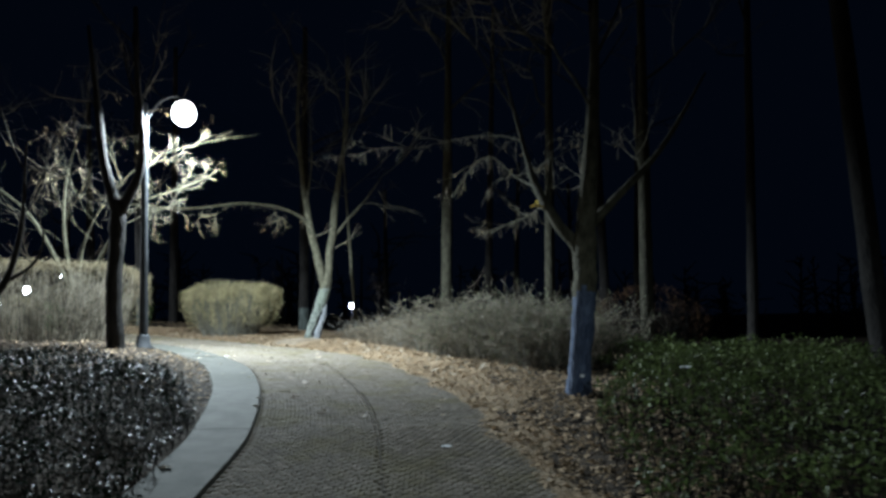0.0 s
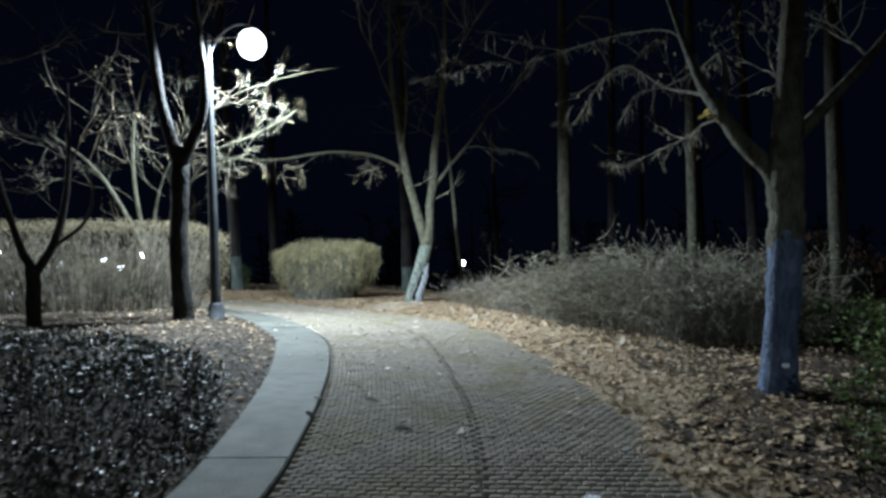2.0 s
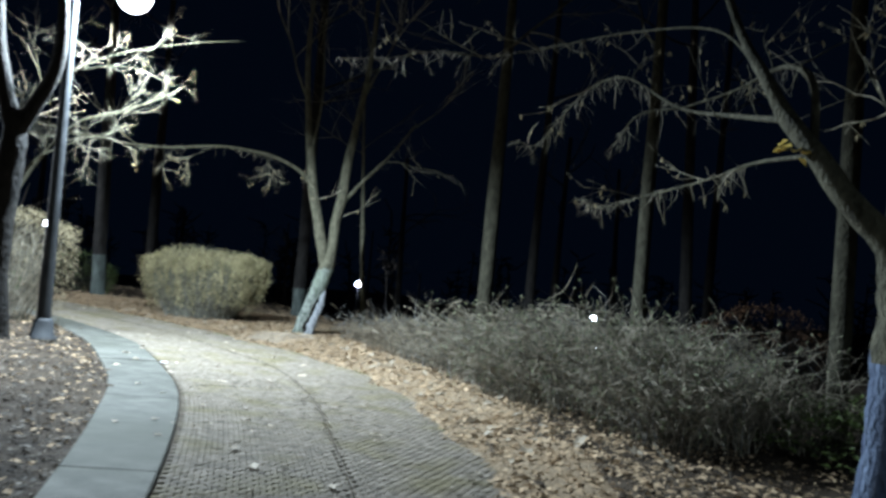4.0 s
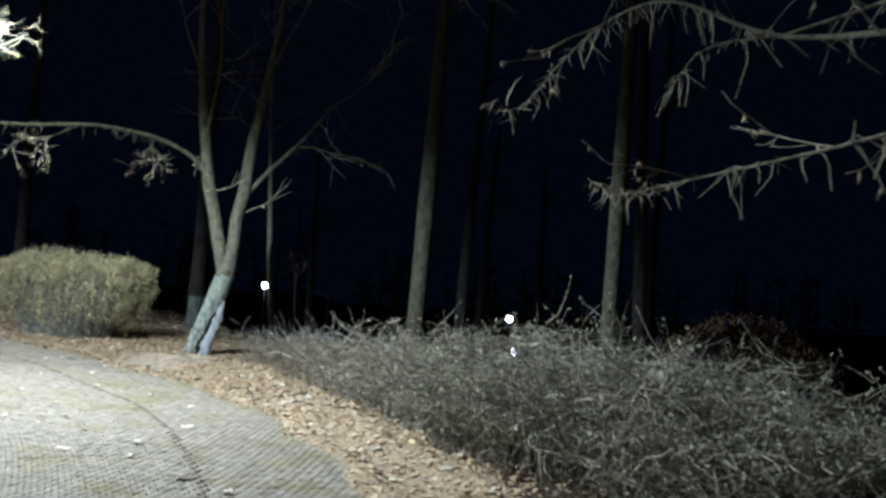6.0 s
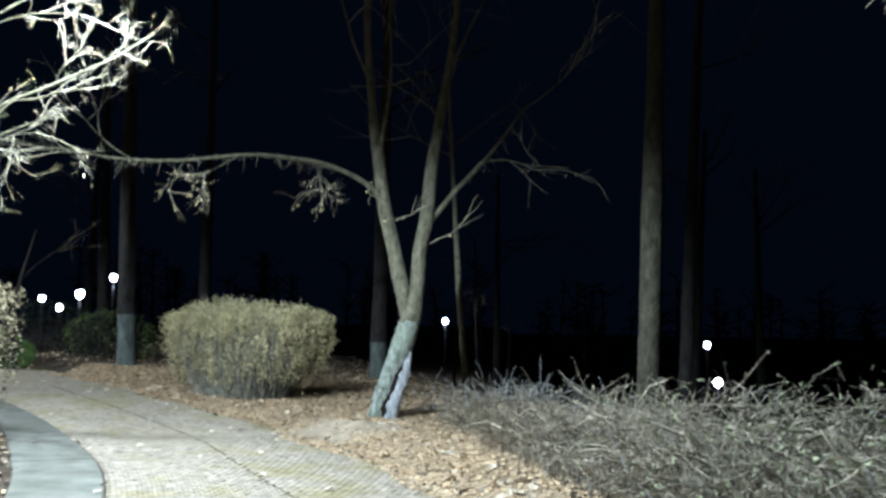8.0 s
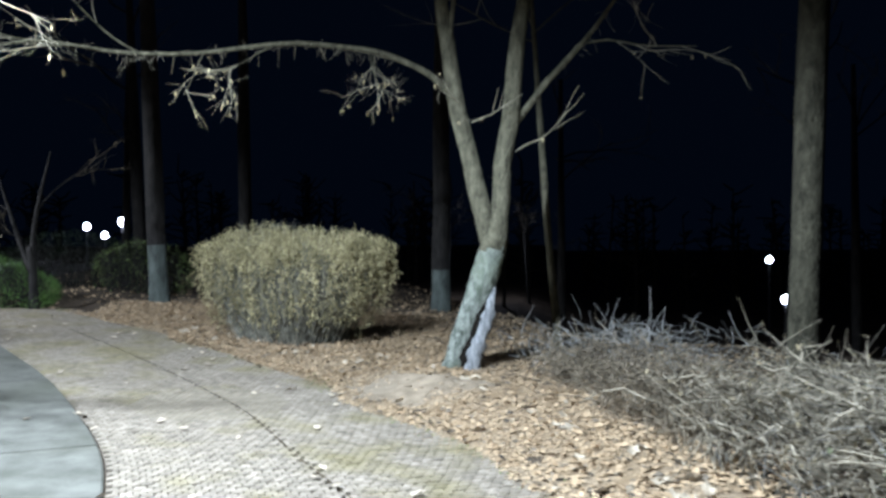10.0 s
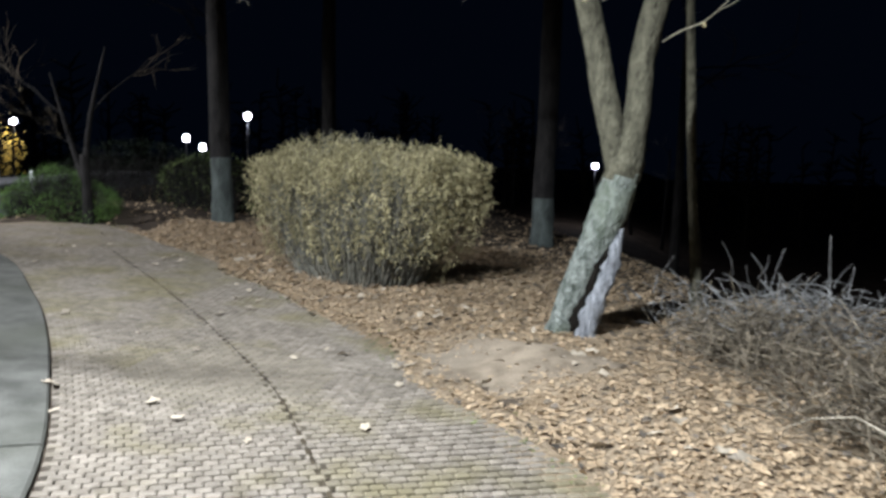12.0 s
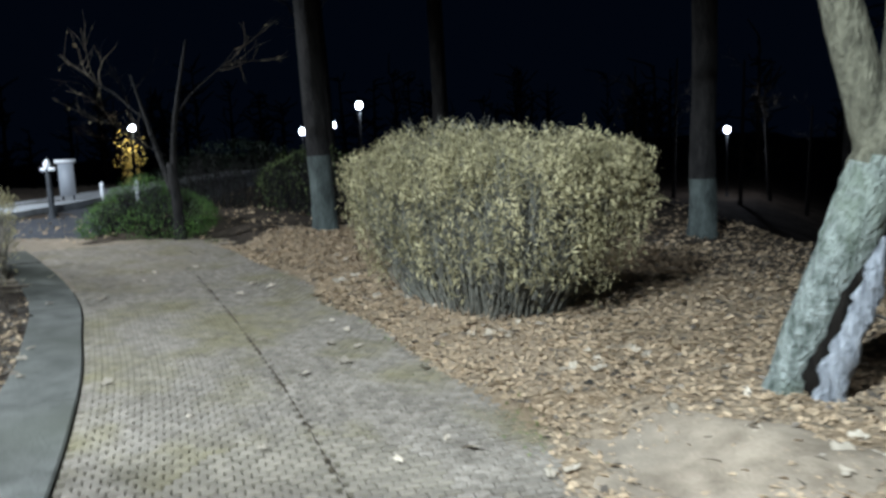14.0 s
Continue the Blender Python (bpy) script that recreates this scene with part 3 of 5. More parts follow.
# dark forked tree beside the lamp post
make_tree("dark-barked tree forking above head height beside the lamp", (-5.13, 14.06, g(-5.13, 14.06)),
    ([(-5.12, 14.06, 0.65), (-5.13, 14.06, 0.95), (-5.17, 14.05, 1.6), (-5.16, 14.05, 2.3), (-5.12, 14.06, 3.0), (-5.14, 14.06, 3.45)], (0.22, 0.155, 0.135, 0.13, 0.14, 0.11)),
    [([(-5.13, 14.06, 3.2), (-5.25, 14.0, 3.7), (-5.36, 13.96, 4.3), (-5.42, 13.93, 5.0), (-5.6, 13.9, 6.5)], (0.10, 0.085, 0.07, 0.03)),
     ([(-5.1, 14.07, 3.2), (-4.93, 14.14, 3.6), (-4.79, 14.2, 4.0), (-4.76, 14.2, 4.6), (-4.85, 14.0, 6.4)], (0.10, 0.085, 0.07, 0.03))],
    M_BARK_DARK, 12, None, 0,
    [((-5.3, 14, 4.0), (-1, 0.5, 0.3), 1.6, 0.02, 2, 4), ((-5.4, 13.93, 4.8), (-0.7, 0.6, 0.7), 1.8, 0.02, 2, 4), ((-4.8, 14.2, 4.2), (-0.3, 0.9, -0.1), 1.0, 0.018, 2, 4), ((-4.75, 14.2, 4.7), (-0.2, -0.9, 0.6), 1.6, 0.02, 2, 4), ((-5.2, 14.0, 3.7), (-1, 0.2, 0.1), 1.4, 0.014, 2, 4), ((-5.0, 14.1, 3.6), (-0.5, 1, 0.1), 1.3, 0.014, 2, 4)],
    hanging=160)

# tree behind the hedge whose crown spreads round the lantern
make_tree("multi-stemmed tree with frosty-looking lit twigs around the lantern", (-7.2, 17.3, g(-7.2, 17.3)),
    ([(-7.2, 17.3, 0.7), (-7.15, 17.3, 1.4), (-7.1, 17.2, 1.9)], (0.14, 0.11, 0.09)),
    [([(-7.1, 17.2, 1.7), (-6.6, 16.9, 2.5), (-6.0, 16.5, 3.2), (-5.3, 16.0, 3.68), (-4.6, 15.75, 3.86), (-4.1, 15.7, 4.05), (-3.75, 15.7, 4.26)], (0.05, 0.03, 0.02, 0.014, 0.01, 0.004)),
     ([(-7.1, 17.2, 1.8), (-6.8, 16.8, 2.9), (-6.2, 16.3, 3.7), (-5.4, 15.9, 4.35), (-4.6, 15.7, 4.65), (-3.7, 15.7, 4.85), (-3.0, 15.7, 4.93)], (0.05, 0.026, 0.012, 0.007, 0.005, 0.003, 0.002)),
     ([(-7.15, 17.2, 1.8), (-7.5, 16.9, 2.8), (-7.9, 16.6, 3.6), (-8.5, 16.2, 4.2)], (0.06, 0.045, 0.03, 0.012)),
     ([(-7.1, 17.2, 1.7), (-6.4, 16.7, 2.6), (-5.9, 16.1, 3.1), (-5.2, 15.8, 3.4), (-4.55, 15.7, 3.6)], (0.04, 0.022, 0.010, 0.004)),
     ([(-7.15, 17.2, 1.8), (-7.2, 16.8, 3.1), (-7.0, 16.4, 4.2), (-6.6, 16.1, 5.2)], (0.05, 0.04, 0.025, 0.01))],
    M_BARK, 13, None, 0,
    [((x, y, z), d, l, 0.0055, 3, 4) for x, y, z, d, l in (
        (-5.6, 16.2, 3.5, (1, -0.3, 0.3), 0.9), (-5.0, 15.95, 3.8, (0.8, 0.1, 0.1), 0.6), (-4.6, 15.78, 3.88, (0.7, -0.3, 0.6), 0.5), (-4.3, 15.75, 3.95, (0.6, 0.1, 0.7), 0.4), (-5.3, 15.9, 4.4, (0.8, -0.2, 0.0), 0.9), (-4.4, 15.7, 4.7, (0.8, -0.1, -0.15), 0.6), (-5.8, 16.1, 4.1, (-0.2, -0.6, 0.8), 1.1),
        (-5.4, 15.9, 3.2, (0.5, -0.4, 0.2), 0.7), (-5.0, 15.75, 3.4, (0.8, -0.1, 0.2), 0.5), (-6.3, 16.5, 3.2, (-0.6, -0.5, 0.6), 1.2), (-7.2, 16.9, 2.9, (-0.8, -0.4, 0.4), 1.3), (-7.8, 16.6, 3.5, (-0.3, -0.7, 0.3), 1.3), (-8.2, 16.4, 3.9, (-1, 0.2, 0.3), 1.3),
        (-6.9, 16.3, 4.3, (-0.5, -0.3, 0.6), 1.3), (-6.7, 16.2, 4.9, (0.5, 0.2, 0.8), 1.3), (-6.0, 16.3, 3.5, (0.3, -0.8, 0.1), 1.1), (-6.6, 16.7, 3.0, (-0.9, -0.6, 0.5), 1.3), (-7.5, 16.8, 3.2, (-1, -0.2, 0.1), 1.2))],
    hanging=60)

# small spreading tree on the inner bank
make_tree("small dark tree with low spreading stems", (-6.75, 12.9, g(-6.75, 12.9)),
    ([(-6.75, 12.9, 0.6), (-6.75, 12.9, 1.1), (-6.73, 12.9, 1.75)], (0.13, 0.10, 0.10)),
    [([(-6.73, 12.9, 1.65), (-6.95, 12.9, 2.1), (-7.15, 12.85, 2.9), (-7.4, 12.8, 4.0)], (0.06, 0.05, 0.035, 0.015)),
     ([(-6.7, 12.9, 1.65), (-6.4, 12.9, 2.1), (-6.2, 12.9, 2.9), (-6.1, 12.8, 4.2)], (0.065, 0.055, 0.04, 0.015)),
     ([(-6.5, 12.9, 1.95), (-6.05, 13.0, 2.3), (-5.9, 13.0, 2.7), (-6.0, 13.0, 3.1)], (0.03, 0.025, 0.018, 0.01))],
    M_BARK_DARK, 14, None, 0,
    [((-7.1, 12.9, 2.7), (-0.8, 0.1, 0.7), 1.5, 0.016, 2, 4), ((-7.3, 12.8, 3.5), (-0.2, 0.3, 1), 1.6, 0.016, 2, 4), ((-6.2, 12.9, 3.0), (0.4, 0.2, 0.8), 1.5, 0.016, 2, 4), ((-6.15, 12.8, 3.8), (-0.5, 0.2, 0.9), 1.6, 0.016, 2, 4), ((-6.3, 12.9, 2.4), (-0.6, -0.2, 0.8), 1.4, 0.012, 2, 4)],
    hanging=150)

# right-hand tree at the path's edge, trunk paint coloured blue for shade, branches over the hedge
tr = make_tree("broad tree beside the path, its pale trunk paint coloured blue for shade", (1.76, 8.57, g(1.76, 8.57)),
    ([(1.74, 8.57, 0.30), (1.75, 8.57, 0.6), (1.80, 8.56, 1.2), (1.85, 8.56, 1.75), (1.86, 8.56, 2.1), (1.90, 8.56, 2.6), (2.0, 8.6, 3.6), (2.1, 8.7, 5.0)], (0.16, 0.13, 0.118, 0.125, 0.125, 0.10, 0.07, 0.03)),
    [([(1.84, 8.56, 1.85), (1.77, 8.59, 2.11), (1.61, 8.68, 2.35), (1.50, 8.8, 2.58), (1.43, 8.98, 2.8), (1.38, 9.1, 3.0), (1.33, 9.5, 3.5), (1.15, 9.9, 4.6)], (0.075, 0.066, 0.058, 0.045, 0.03, 0.012)),
     ([(1.44, 8.95, 2.77), (1.47, 9.8, 2.98), (1.40, 10.7, 3.23), (1.18, 11.4, 3.62), (1.0, 11.9, 3.66), (0.83, 12.3, 3.5), (0.63, 12.6, 3.24), (0.43, 12.68, 3.27)], (0.020, 0.013, 0.010, 0.007, 0.005, 0.003)),
     ([(1.49, 8.84, 2.57), (1.52, 9.6, 2.65), (1.53, 10.4, 2.66), (1.30, 11.3, 2.62), (1.08, 11.69, 2.57), (0.96, 11.9, 2.65)], (0.014, 0.010, 0.007, 0.005, 0.003)),
     ([(1.38, 9.1, 3.0), (1.36, 9.9, 3.55), (1.06, 11.0, 3.86), (0.77, 11.6, 3.95), (0.44, 12.0, 3.97), (0.04, 12.05, 3.90), (-0.42, 12.05, 3.91), (-0.83, 12.05, 3.82), (-1.28, 12.03, 3.77)], (0.010, 0.007, 0.006, 0.005, 0.003)),
     ([(1.88, 8.56, 2.3), (2.3, 8.7, 2.7), (2.9, 9.0, 3.3), (3.5, 9.2, 4.2)], (0.06, 0.045, 0.03, 0.012)),
     ([(1.42, 10.65, 3.22), (1.17, 10.95, 3.21), (1.02, 11.07, 2.98)], (0.008, 0.005, 0.0025)),
     ([(1.50, 8.8, 2.58), (1.58, 9.0, 2.98), (1.62, 9.3, 3.16), (1.71, 9.8, 3.29), (1.62, 10.2, 3.25), (1.42, 10.65, 3.22)], (0.022, 0.017, 0.012, 0.007))],
    M_BARK, 15, M_PAINT_SHADED, 1.62,
    [((0.83, 12.3, 3.5), (-0.2, 0.3, -0.7), 0.3, 0.005, 1, 4), ((0.55, 12.65, 3.25), (-0.05, 0.1, 0.9), 0.25, 0.005, 0, 0), ((1.0, 11.9, 3.66), (-0.5, 0.3, -0.3), 0.5, 0.006, 1, 4), ((1.2, 11.3, 3.6), (-0.1, 0.4, 0.7), 0.7, 0.008, 2, 3), ((1.45, 10.0, 3.0), (-0.4, 0.6, 0.5), 0.6, 0.005, 2, 3), ((1.45, 9.4, 2.9), (0.3, 0.7, 0.7), 0.6, 0.005, 2, 3),
     ((1.53, 10.4, 2.66), (-0.3, 0.8, 0.25), 0.5, 0.006, 1, 5), ((1.3, 11.3, 2.62), (-0.6, 0.4, 0.2), 0.45, 0.005, 1, 5), ((1.52, 9.8, 2.65), (-0.1, 0.8, -0.25), 0.4, 0.005, 1, 4), ((1.1, 11.6, 2.58), (-0.6, 0.2, -0.1), 0.3, 0.004, 1, 4),
     ((0.5, 11.95, 3.97), (-0.9, 0.1, 0.1), 0.5, 0.005, 1, 5), ((0.0, 12.05, 3.9), (-0.9, 0, 0.15), 0.5, 0.005, 1, 5), ((-0.5, 12.05, 3.9), (-0.9, 0, 0.0), 0.45, 0.004, 1, 5), ((0.2, 12.03, 3.93), (-0.5, -0.2, -0.5), 0.35, 0.004, 1, 4), ((0.8, 11.5, 3.95), (0.2, 0.6, -0.4), 0.5, 0.005, 1, 4),
     ((1.62, 9.3, 3.16), (0.5, -0.2, 0.3), 0.5, 0.006, 2, 4), ((1.7, 9.8, 3.29), (0.3, 0.5, 0.6), 0.5, 0.005, 2, 4), ((1.25, 9.4, 3.8), (-0.4, 0.3, 0.8), 1.5, 0.016, 2, 4), ((2.0, 8.6, 3.6), (-0.5, -0.2, 0.8), 1.6, 0.02, 2, 4), ((2.6, 8.9, 3.0), (0.5, 0.6, 0.5), 1.6, 0.016, 2, 4), ((2.05, 8.65, 4.2), (0.4, 0.4, 0.9), 1.8, 0.02, 2, 4), ((1.9, 8.56, 2.5), (0.1, 0.7, 0.5), 1.1, 0.014, 2, 4)],
    hanging=330, sides=14, fuzz=((1, 130), (2, 120), (3, 130), (5, 25), (6, 50)))
o = np.array(tr.location)
rng = np.random.default_rng(31)
k = 9
v, f = leaf_field(np.array((1.45, 8.86, 2.60)) - o + rng.normal(0, (0.07, 0.05, 0.025), (k, 3)), rng.normal(0, 1, (k, 3)) * (1, 1, 0.4), unit(rng, k) * 0.4 + np.array((0, 0, 1.0)), rng.uniform(0.06, 0.09, k), rng.uniform(0.04, 0.055, k))
mesh_from("yellow_leaves", v, f, M_YELLOW, tr, "last bright yellow leaves")
bm = bmesh.new()
bmesh.ops.create_cube(bm, size=1)
bmesh.ops.scale(bm, verts=bm.verts, vec=(0.045, 0.004, 0.03))
bmesh.ops.bevel(bm, geom=bm.edges[:], offset=0.001)
bmesh.ops.translate(bm, verts=bm.verts, vec=Vector((1.76, 8.425, 0.74)) - Vector(o))
part("number_tag", bm, M_WHITE, tr, "small white plastic tag")


def straight_tree(label, x, y, r, height, bark, seed, paint=None, paint_h=0.0, lean=(0, 0), twigs=2, r_top=0.4):
    z = g(x, y)
    pts = [(x, y, z - 0.15), (x + lean[0] * 0.1, y + lean[1] * 0.1, z + 0.5), (x + lean[0] * 0.4, y + lean[1] * 0.4, z + height * 0.35), (x + lean[0], y + lean[1], z + height)]
    rr = np.random.default_rng(seed)
    sp = []
    for q in range(twigs):
        h = rr.uniform(0.55, 0.95)
        sp.append(((x + lean[0] * h, y + lean[1] * h, z + height * h), (*rr.normal(0, 0.8, 2), 0.6), rr.uniform(1.4, 2.4), r * 0.22, 2, 3))
    return make_tree(label, (x, y, z), (pts, (r * 1.25, r, r * 0.88, r * r_top)), [], bark, seed, paint, z + paint_h, sp, 0, sides=10)


straight_tree("tall straight tree trunk rising behind the brown hedge", 0.77, 19.8, 0.15, 9, M_BARK_DIMMED, 21, lean=(0.25, 0), twigs=6)
straight_tree("tall straight tree trunk rising behind the brown hedge", 2.83, 16.75, 0.115, 9, M_BARK_DIMMED, 22, lean=(0.2, 0), twigs=6)
straight_tree("mottled pale-barked tree in the dark wood", 3.66, 12.54, 0.105, 8, M_BARK_DIMMED, 23, lean=(0.15, 0.1), twigs=6)
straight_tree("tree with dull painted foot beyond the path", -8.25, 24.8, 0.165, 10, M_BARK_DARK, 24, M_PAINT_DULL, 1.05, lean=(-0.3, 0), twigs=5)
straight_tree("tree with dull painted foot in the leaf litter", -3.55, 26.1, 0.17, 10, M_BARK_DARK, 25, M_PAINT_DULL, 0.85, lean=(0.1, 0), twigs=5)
straight_tree("slender crooked sapling behind the brushwood", -1.5, 21.5, 0.05, 5, M_BARK, 26, lean=(-0.35, 0.05), twigs=5)
make_tree("small dark multi-stemmed tree beside the clipped green bush", (-10.15, 24.15, g(-10.15, 24.15)),
    ([(-10.15, 24.15, 0.9), (-10.15, 24.15, 1.4), (-10.2, 24.15, 2.0)], (0.09, 0.07, 0.06)),
    [([(-10.2, 24.15, 1.6), (-10.5, 24.2, 2.3), (-10.8, 24.2, 3.2)], (0.05, 0.035, 0.012)), ([(-10.18, 24.15, 1.8), (-10.1, 24.2, 2.6), (-9.9, 24.3, 3.6)], (0.05, 0.035, 0.012))],
    M_BARK_DARK, 27, None, 0, [((-10.6, 24.2, 2.6), (-0.5, 0.2, 0.6), 1.3, 0.015, 2, 4), ((-10.1, 24.2, 2.6), (0.3, 0.3, 0.8), 1.3, 0.015, 2, 4), ((-10.3, 24.2, 2.1), (-0.7, -0.2, 0.5), 1.0, 0.012, 2, 4)], 40)
rng = np.random.default_rng(77)
wood = [(6.0, 10.0, 0.15), (6.6, 15.5, 0.11), (2.2, 24.5, 0.12), (5.2, 21.5, 0.13), (3.8, 31, 0.14), (7.5, 27, 0.13), (-9.3, 31.5, 0.17), (-13.2, 33.5, 0.18), (-1.2, 36, 0.14), (7.2, 36, 0.15), (-12.5, 19.5, 0.13), (-16.5, 38.5, 0.15), (-5.2, 78.0, 0.16), (-10.4, 82.0, 0.15), (-3.2, 84.5, 0.17), (-12.8, 80.0, 0.14), (-0.6, 82.0, 0.15)]
for q, (x, y, r) in enumerate(wood):
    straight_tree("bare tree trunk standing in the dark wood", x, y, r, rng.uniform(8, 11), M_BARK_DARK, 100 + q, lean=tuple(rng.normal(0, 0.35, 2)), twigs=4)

# far woods closing the view all round
rng = np.random.default_rng(79)
k = 420
a_, r_ = rng.uniform(0, 2 * np.pi, k), rng.uniform(92, 150, k)
foot = np.c_[np.cos(a_) * r_ - 4, np.sin(a_) * r_ + 15]
z_ = land(foot[:, 0], foot[:, 1])
tall = rng.uniform(9, 16, k)
lean_ = rng.normal(0, 0.5, (k, 2))
stem = np.stack([np.c_[foot + lean_ * q, z_ - 0.3 + tall * q] for q in (0, 0.35, 0.7, 1.0)], 1)
pick = np.repeat(np.arange(k), 34)
h_ = rng.uniform(0.12, 0.98, len(pick))
at = np.c_[foot[pick] + lean_[pick] * h_[:, None], z_[pick] - 0.3 + tall[pick] * h_]
way = unit(rng, len(pick)) * (1, 1, 0.5) + np.array((0, 0, 0.35))
ln = rng.uniform(1.2, 4.2, (len(pick), 1)) * (1.15 - h_[:, None] * 0.6)
boughs = np.stack([at, at + way * ln * 0.5 + rng.normal(0, 0.2, (len(pick), 3)), at + (way + rng.normal(0, 0.25, (len(pick), 3))) * ln], 1)
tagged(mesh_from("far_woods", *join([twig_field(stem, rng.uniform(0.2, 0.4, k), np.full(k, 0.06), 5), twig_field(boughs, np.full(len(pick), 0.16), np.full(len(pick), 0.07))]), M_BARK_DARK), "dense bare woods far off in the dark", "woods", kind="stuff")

# ---- hedges and shrubs ----


def clipped_bush(label, centre, turn, half_len, half_wid, height, leaf_mat, stem_mat, leaves, stems, seed, leaf_len=(0.025, 0.05), foot=0.72, dome=0.22, name="hedge", category="hedge", sprays=30, skirt=0.25, power=3.0, strands=0):
    """A clipped bush: upright stems that fan out from a narrower foot, with a shell of small leaves."""
    rng = np.random.default_rng(seed)
    c = Vector((*centre, g(*centre)))
    root = empty(name, c, label, category)
    ct, st = math.cos(radians(turn)), math.sin(radians(turn))

    def place(u, w, h):
        wide = foot + (1 - foot) * np.clip(h / 0.6, 0, 1) ** 0.8
        lx, ly = u * half_len * wide, w * half_wid * wide
        top = 1 - dome * (np.abs(u) ** power + np.abs(w) ** 2.0) / 1.5
        x, y = lx * ct - ly * st, lx * st + ly * ct
        return np.stack([x, y, np.asarray(land(c.x + x, c.y + y)) - c.z + h * height * top], -1)

    # stems
    ang, rad = rng.uniform(0, 2 * np.pi, stems), np.sqrt(rng.uniform(0.15, 1, stems))
    u0, w0 = np.cos(ang) * rad, np.sin(ang) * rad
    sq = np.maximum(np.abs(u0), np.abs(w0)) / np.maximum(rad, 1e-6)
    u0, w0 = u0 / (0.35 + 0.65 * sq) * 0.9, w0 / (0.35 + 0.65 * sq) * 0.9
    top = rng.uniform(0.55, 1.0, stems)
    P = np.stack([place(u0 * (0.9 + 0.1 * k), w0 * (0.9 + 0.1 * k), top * k * 0.98 - 0.02) + rng.normal(0, 0.02 * k + 0.022, (stems, 3)) * (1, 1, 0.4) for k in np.linspace(0, 1, 5)], 1)
    v, f = twig_field(P, rng.uniform(0.005, 0.009, stems), rng.uniform(0.0015, 0.003, stems))
    tagged(mesh_from("stem_mass", v, f, stem_mat, root), kind="stuff")
    # side twigs
    k = stems * 8
    src = rng.integers(0, stems, k)
    seg = rng.integers(1, 4, k)
    at = P[src, seg] + (P[src, seg + 1] - P[src, seg]) * rng.uniform(0, 1, (k, 1))
    way = unit(rng, k) * np.array((1, 1, 0.6)) + np.array((0, 0, 0.7))
    ln = rng.uniform(0.06, 0.2, (k, 1))
    Q = np.stack([at, at + way * ln * 0.5 + rng.normal(0, 0.01, (k, 3)), at + way * ln], 1)
    lim = place(np.zeros(k), np.zeros(k), np.ones(k))[:, 2].max() + 0.02
    Q[..., 2] = np.minimum(Q[..., 2], lim)
    v, f = twig_field(Q, np.full(k, 0.0028), np.full(k, 0.001))
    tagged(mesh_from("twig_mass", v, f, stem_mat, root), kind="stuff")
    # leaves near the clipped surface, thinner towards the foot; with strands, strung along upright shoots
    p = 5.0
    if strands:
        ang, side = rng.uniform(0, 2 * np.pi, strands), rng.uniform(0, 1, strands) < 0.74
        rr = (np.abs(np.cos(ang)) ** p + np.abs(np.sin(ang)) ** p) ** (-1 / p)
        deep = np.where(side, 1 - np.abs(rng.normal(0, 0.13, strands)), np.sqrt(rng.uniform(0, 1, strands)))
        u, w = np.cos(ang) * rr * deep, np.sin(ang) * rr * deep
        gapped = np.sin(ang * 23 + 1.3 * np.sin(deep * 9)) + 0.8 * np.sin(ang * 41 + 2) + rng.normal(0, 0.5, strands)
        h0 = np.where(side, 0.10 + 0.78 * rng.uniform(0, 1, strands) ** 0.72, rng.uniform(0.72, 0.9, strands))
        run = np.where(side, rng.uniform(0.10, 0.34, strands), rng.uniform(0.08, 0.2, strands))
        ok = (gapped > -0.35) | (h0 > 0.78)
        u, w, h0, run = u[ok], w[ok], h0[ok], run[ok]
        strands = len(u)
        each = 17
        src = np.repeat(np.arange(strands), each)
        k = np.tile(np.linspace(0, 1, each), strands)
        drift = rng.normal(0, 0.05, (strands, 2))
        h = np.minimum(h0[src] + run[src] * k, 1.0 + 0.03 * np.sin(u[src] * 9) + rng.normal(0, 0.02, len(src)))
        pos = place(u[src] + drift[src, 0] * k, w[src] + drift[src, 1] * k, h) + rng.normal(0, 0.017, (len(src), 3))
        pos = pos[rng.uniform(0, 1, len(pos)) < 0.28 + 0.9 * np.clip(h / 0.75, 0, 1)]
        fall = np.array((0, 0, -0.25))
    else:
        tries = leaves * 3
        side = rng.uniform(0, 1, tries) < 0.62
        ang = rng.uniform(0, 2 * np.pi, tries)
        rr = (np.abs(np.cos(ang)) ** p + np.abs(np.sin(ang)) ** p) ** (-1 / p)
        deep = np.where(side, 1 - np.abs(rng.normal(0, 0.10, tries)), np.sqrt(rng.uniform(0, 1, tries)))
        h = np.where(side, rng.uniform(0.02, 1, tries), 1 - np.abs(rng.normal(0, 0.05, tries)))
        keep = np.nonzero(rng.uniform(0, 1, tries) < skirt + (1 - skirt) * np.clip((h - 0.12) / 0.6, 0, 1) ** 1.6)[0][:leaves]
        pos = place((np.cos(ang) * rr * deep)[keep], (np.sin(ang) * rr * deep)[keep], h[keep]) + rng.normal(0, 0.03, (len(keep), 3))
        clump = np.sin(pos[:, 0] * 9 + 2 * np.sin(pos[:, 2] * 5)) * np.sin(pos[:, 1] * 10 + pos[:, 2] * 3) * np.sin(pos[:, 2] * 7 + pos[:, 0] * 4)
        pos = pos[rng.uniform(0, 1, len(pos)) < 0.62 + 0.75 * clump]
        fall = np.array((0, 0, 0.1))
    n_ = len(pos)
    L = rng.uniform(*leaf_len, n_)
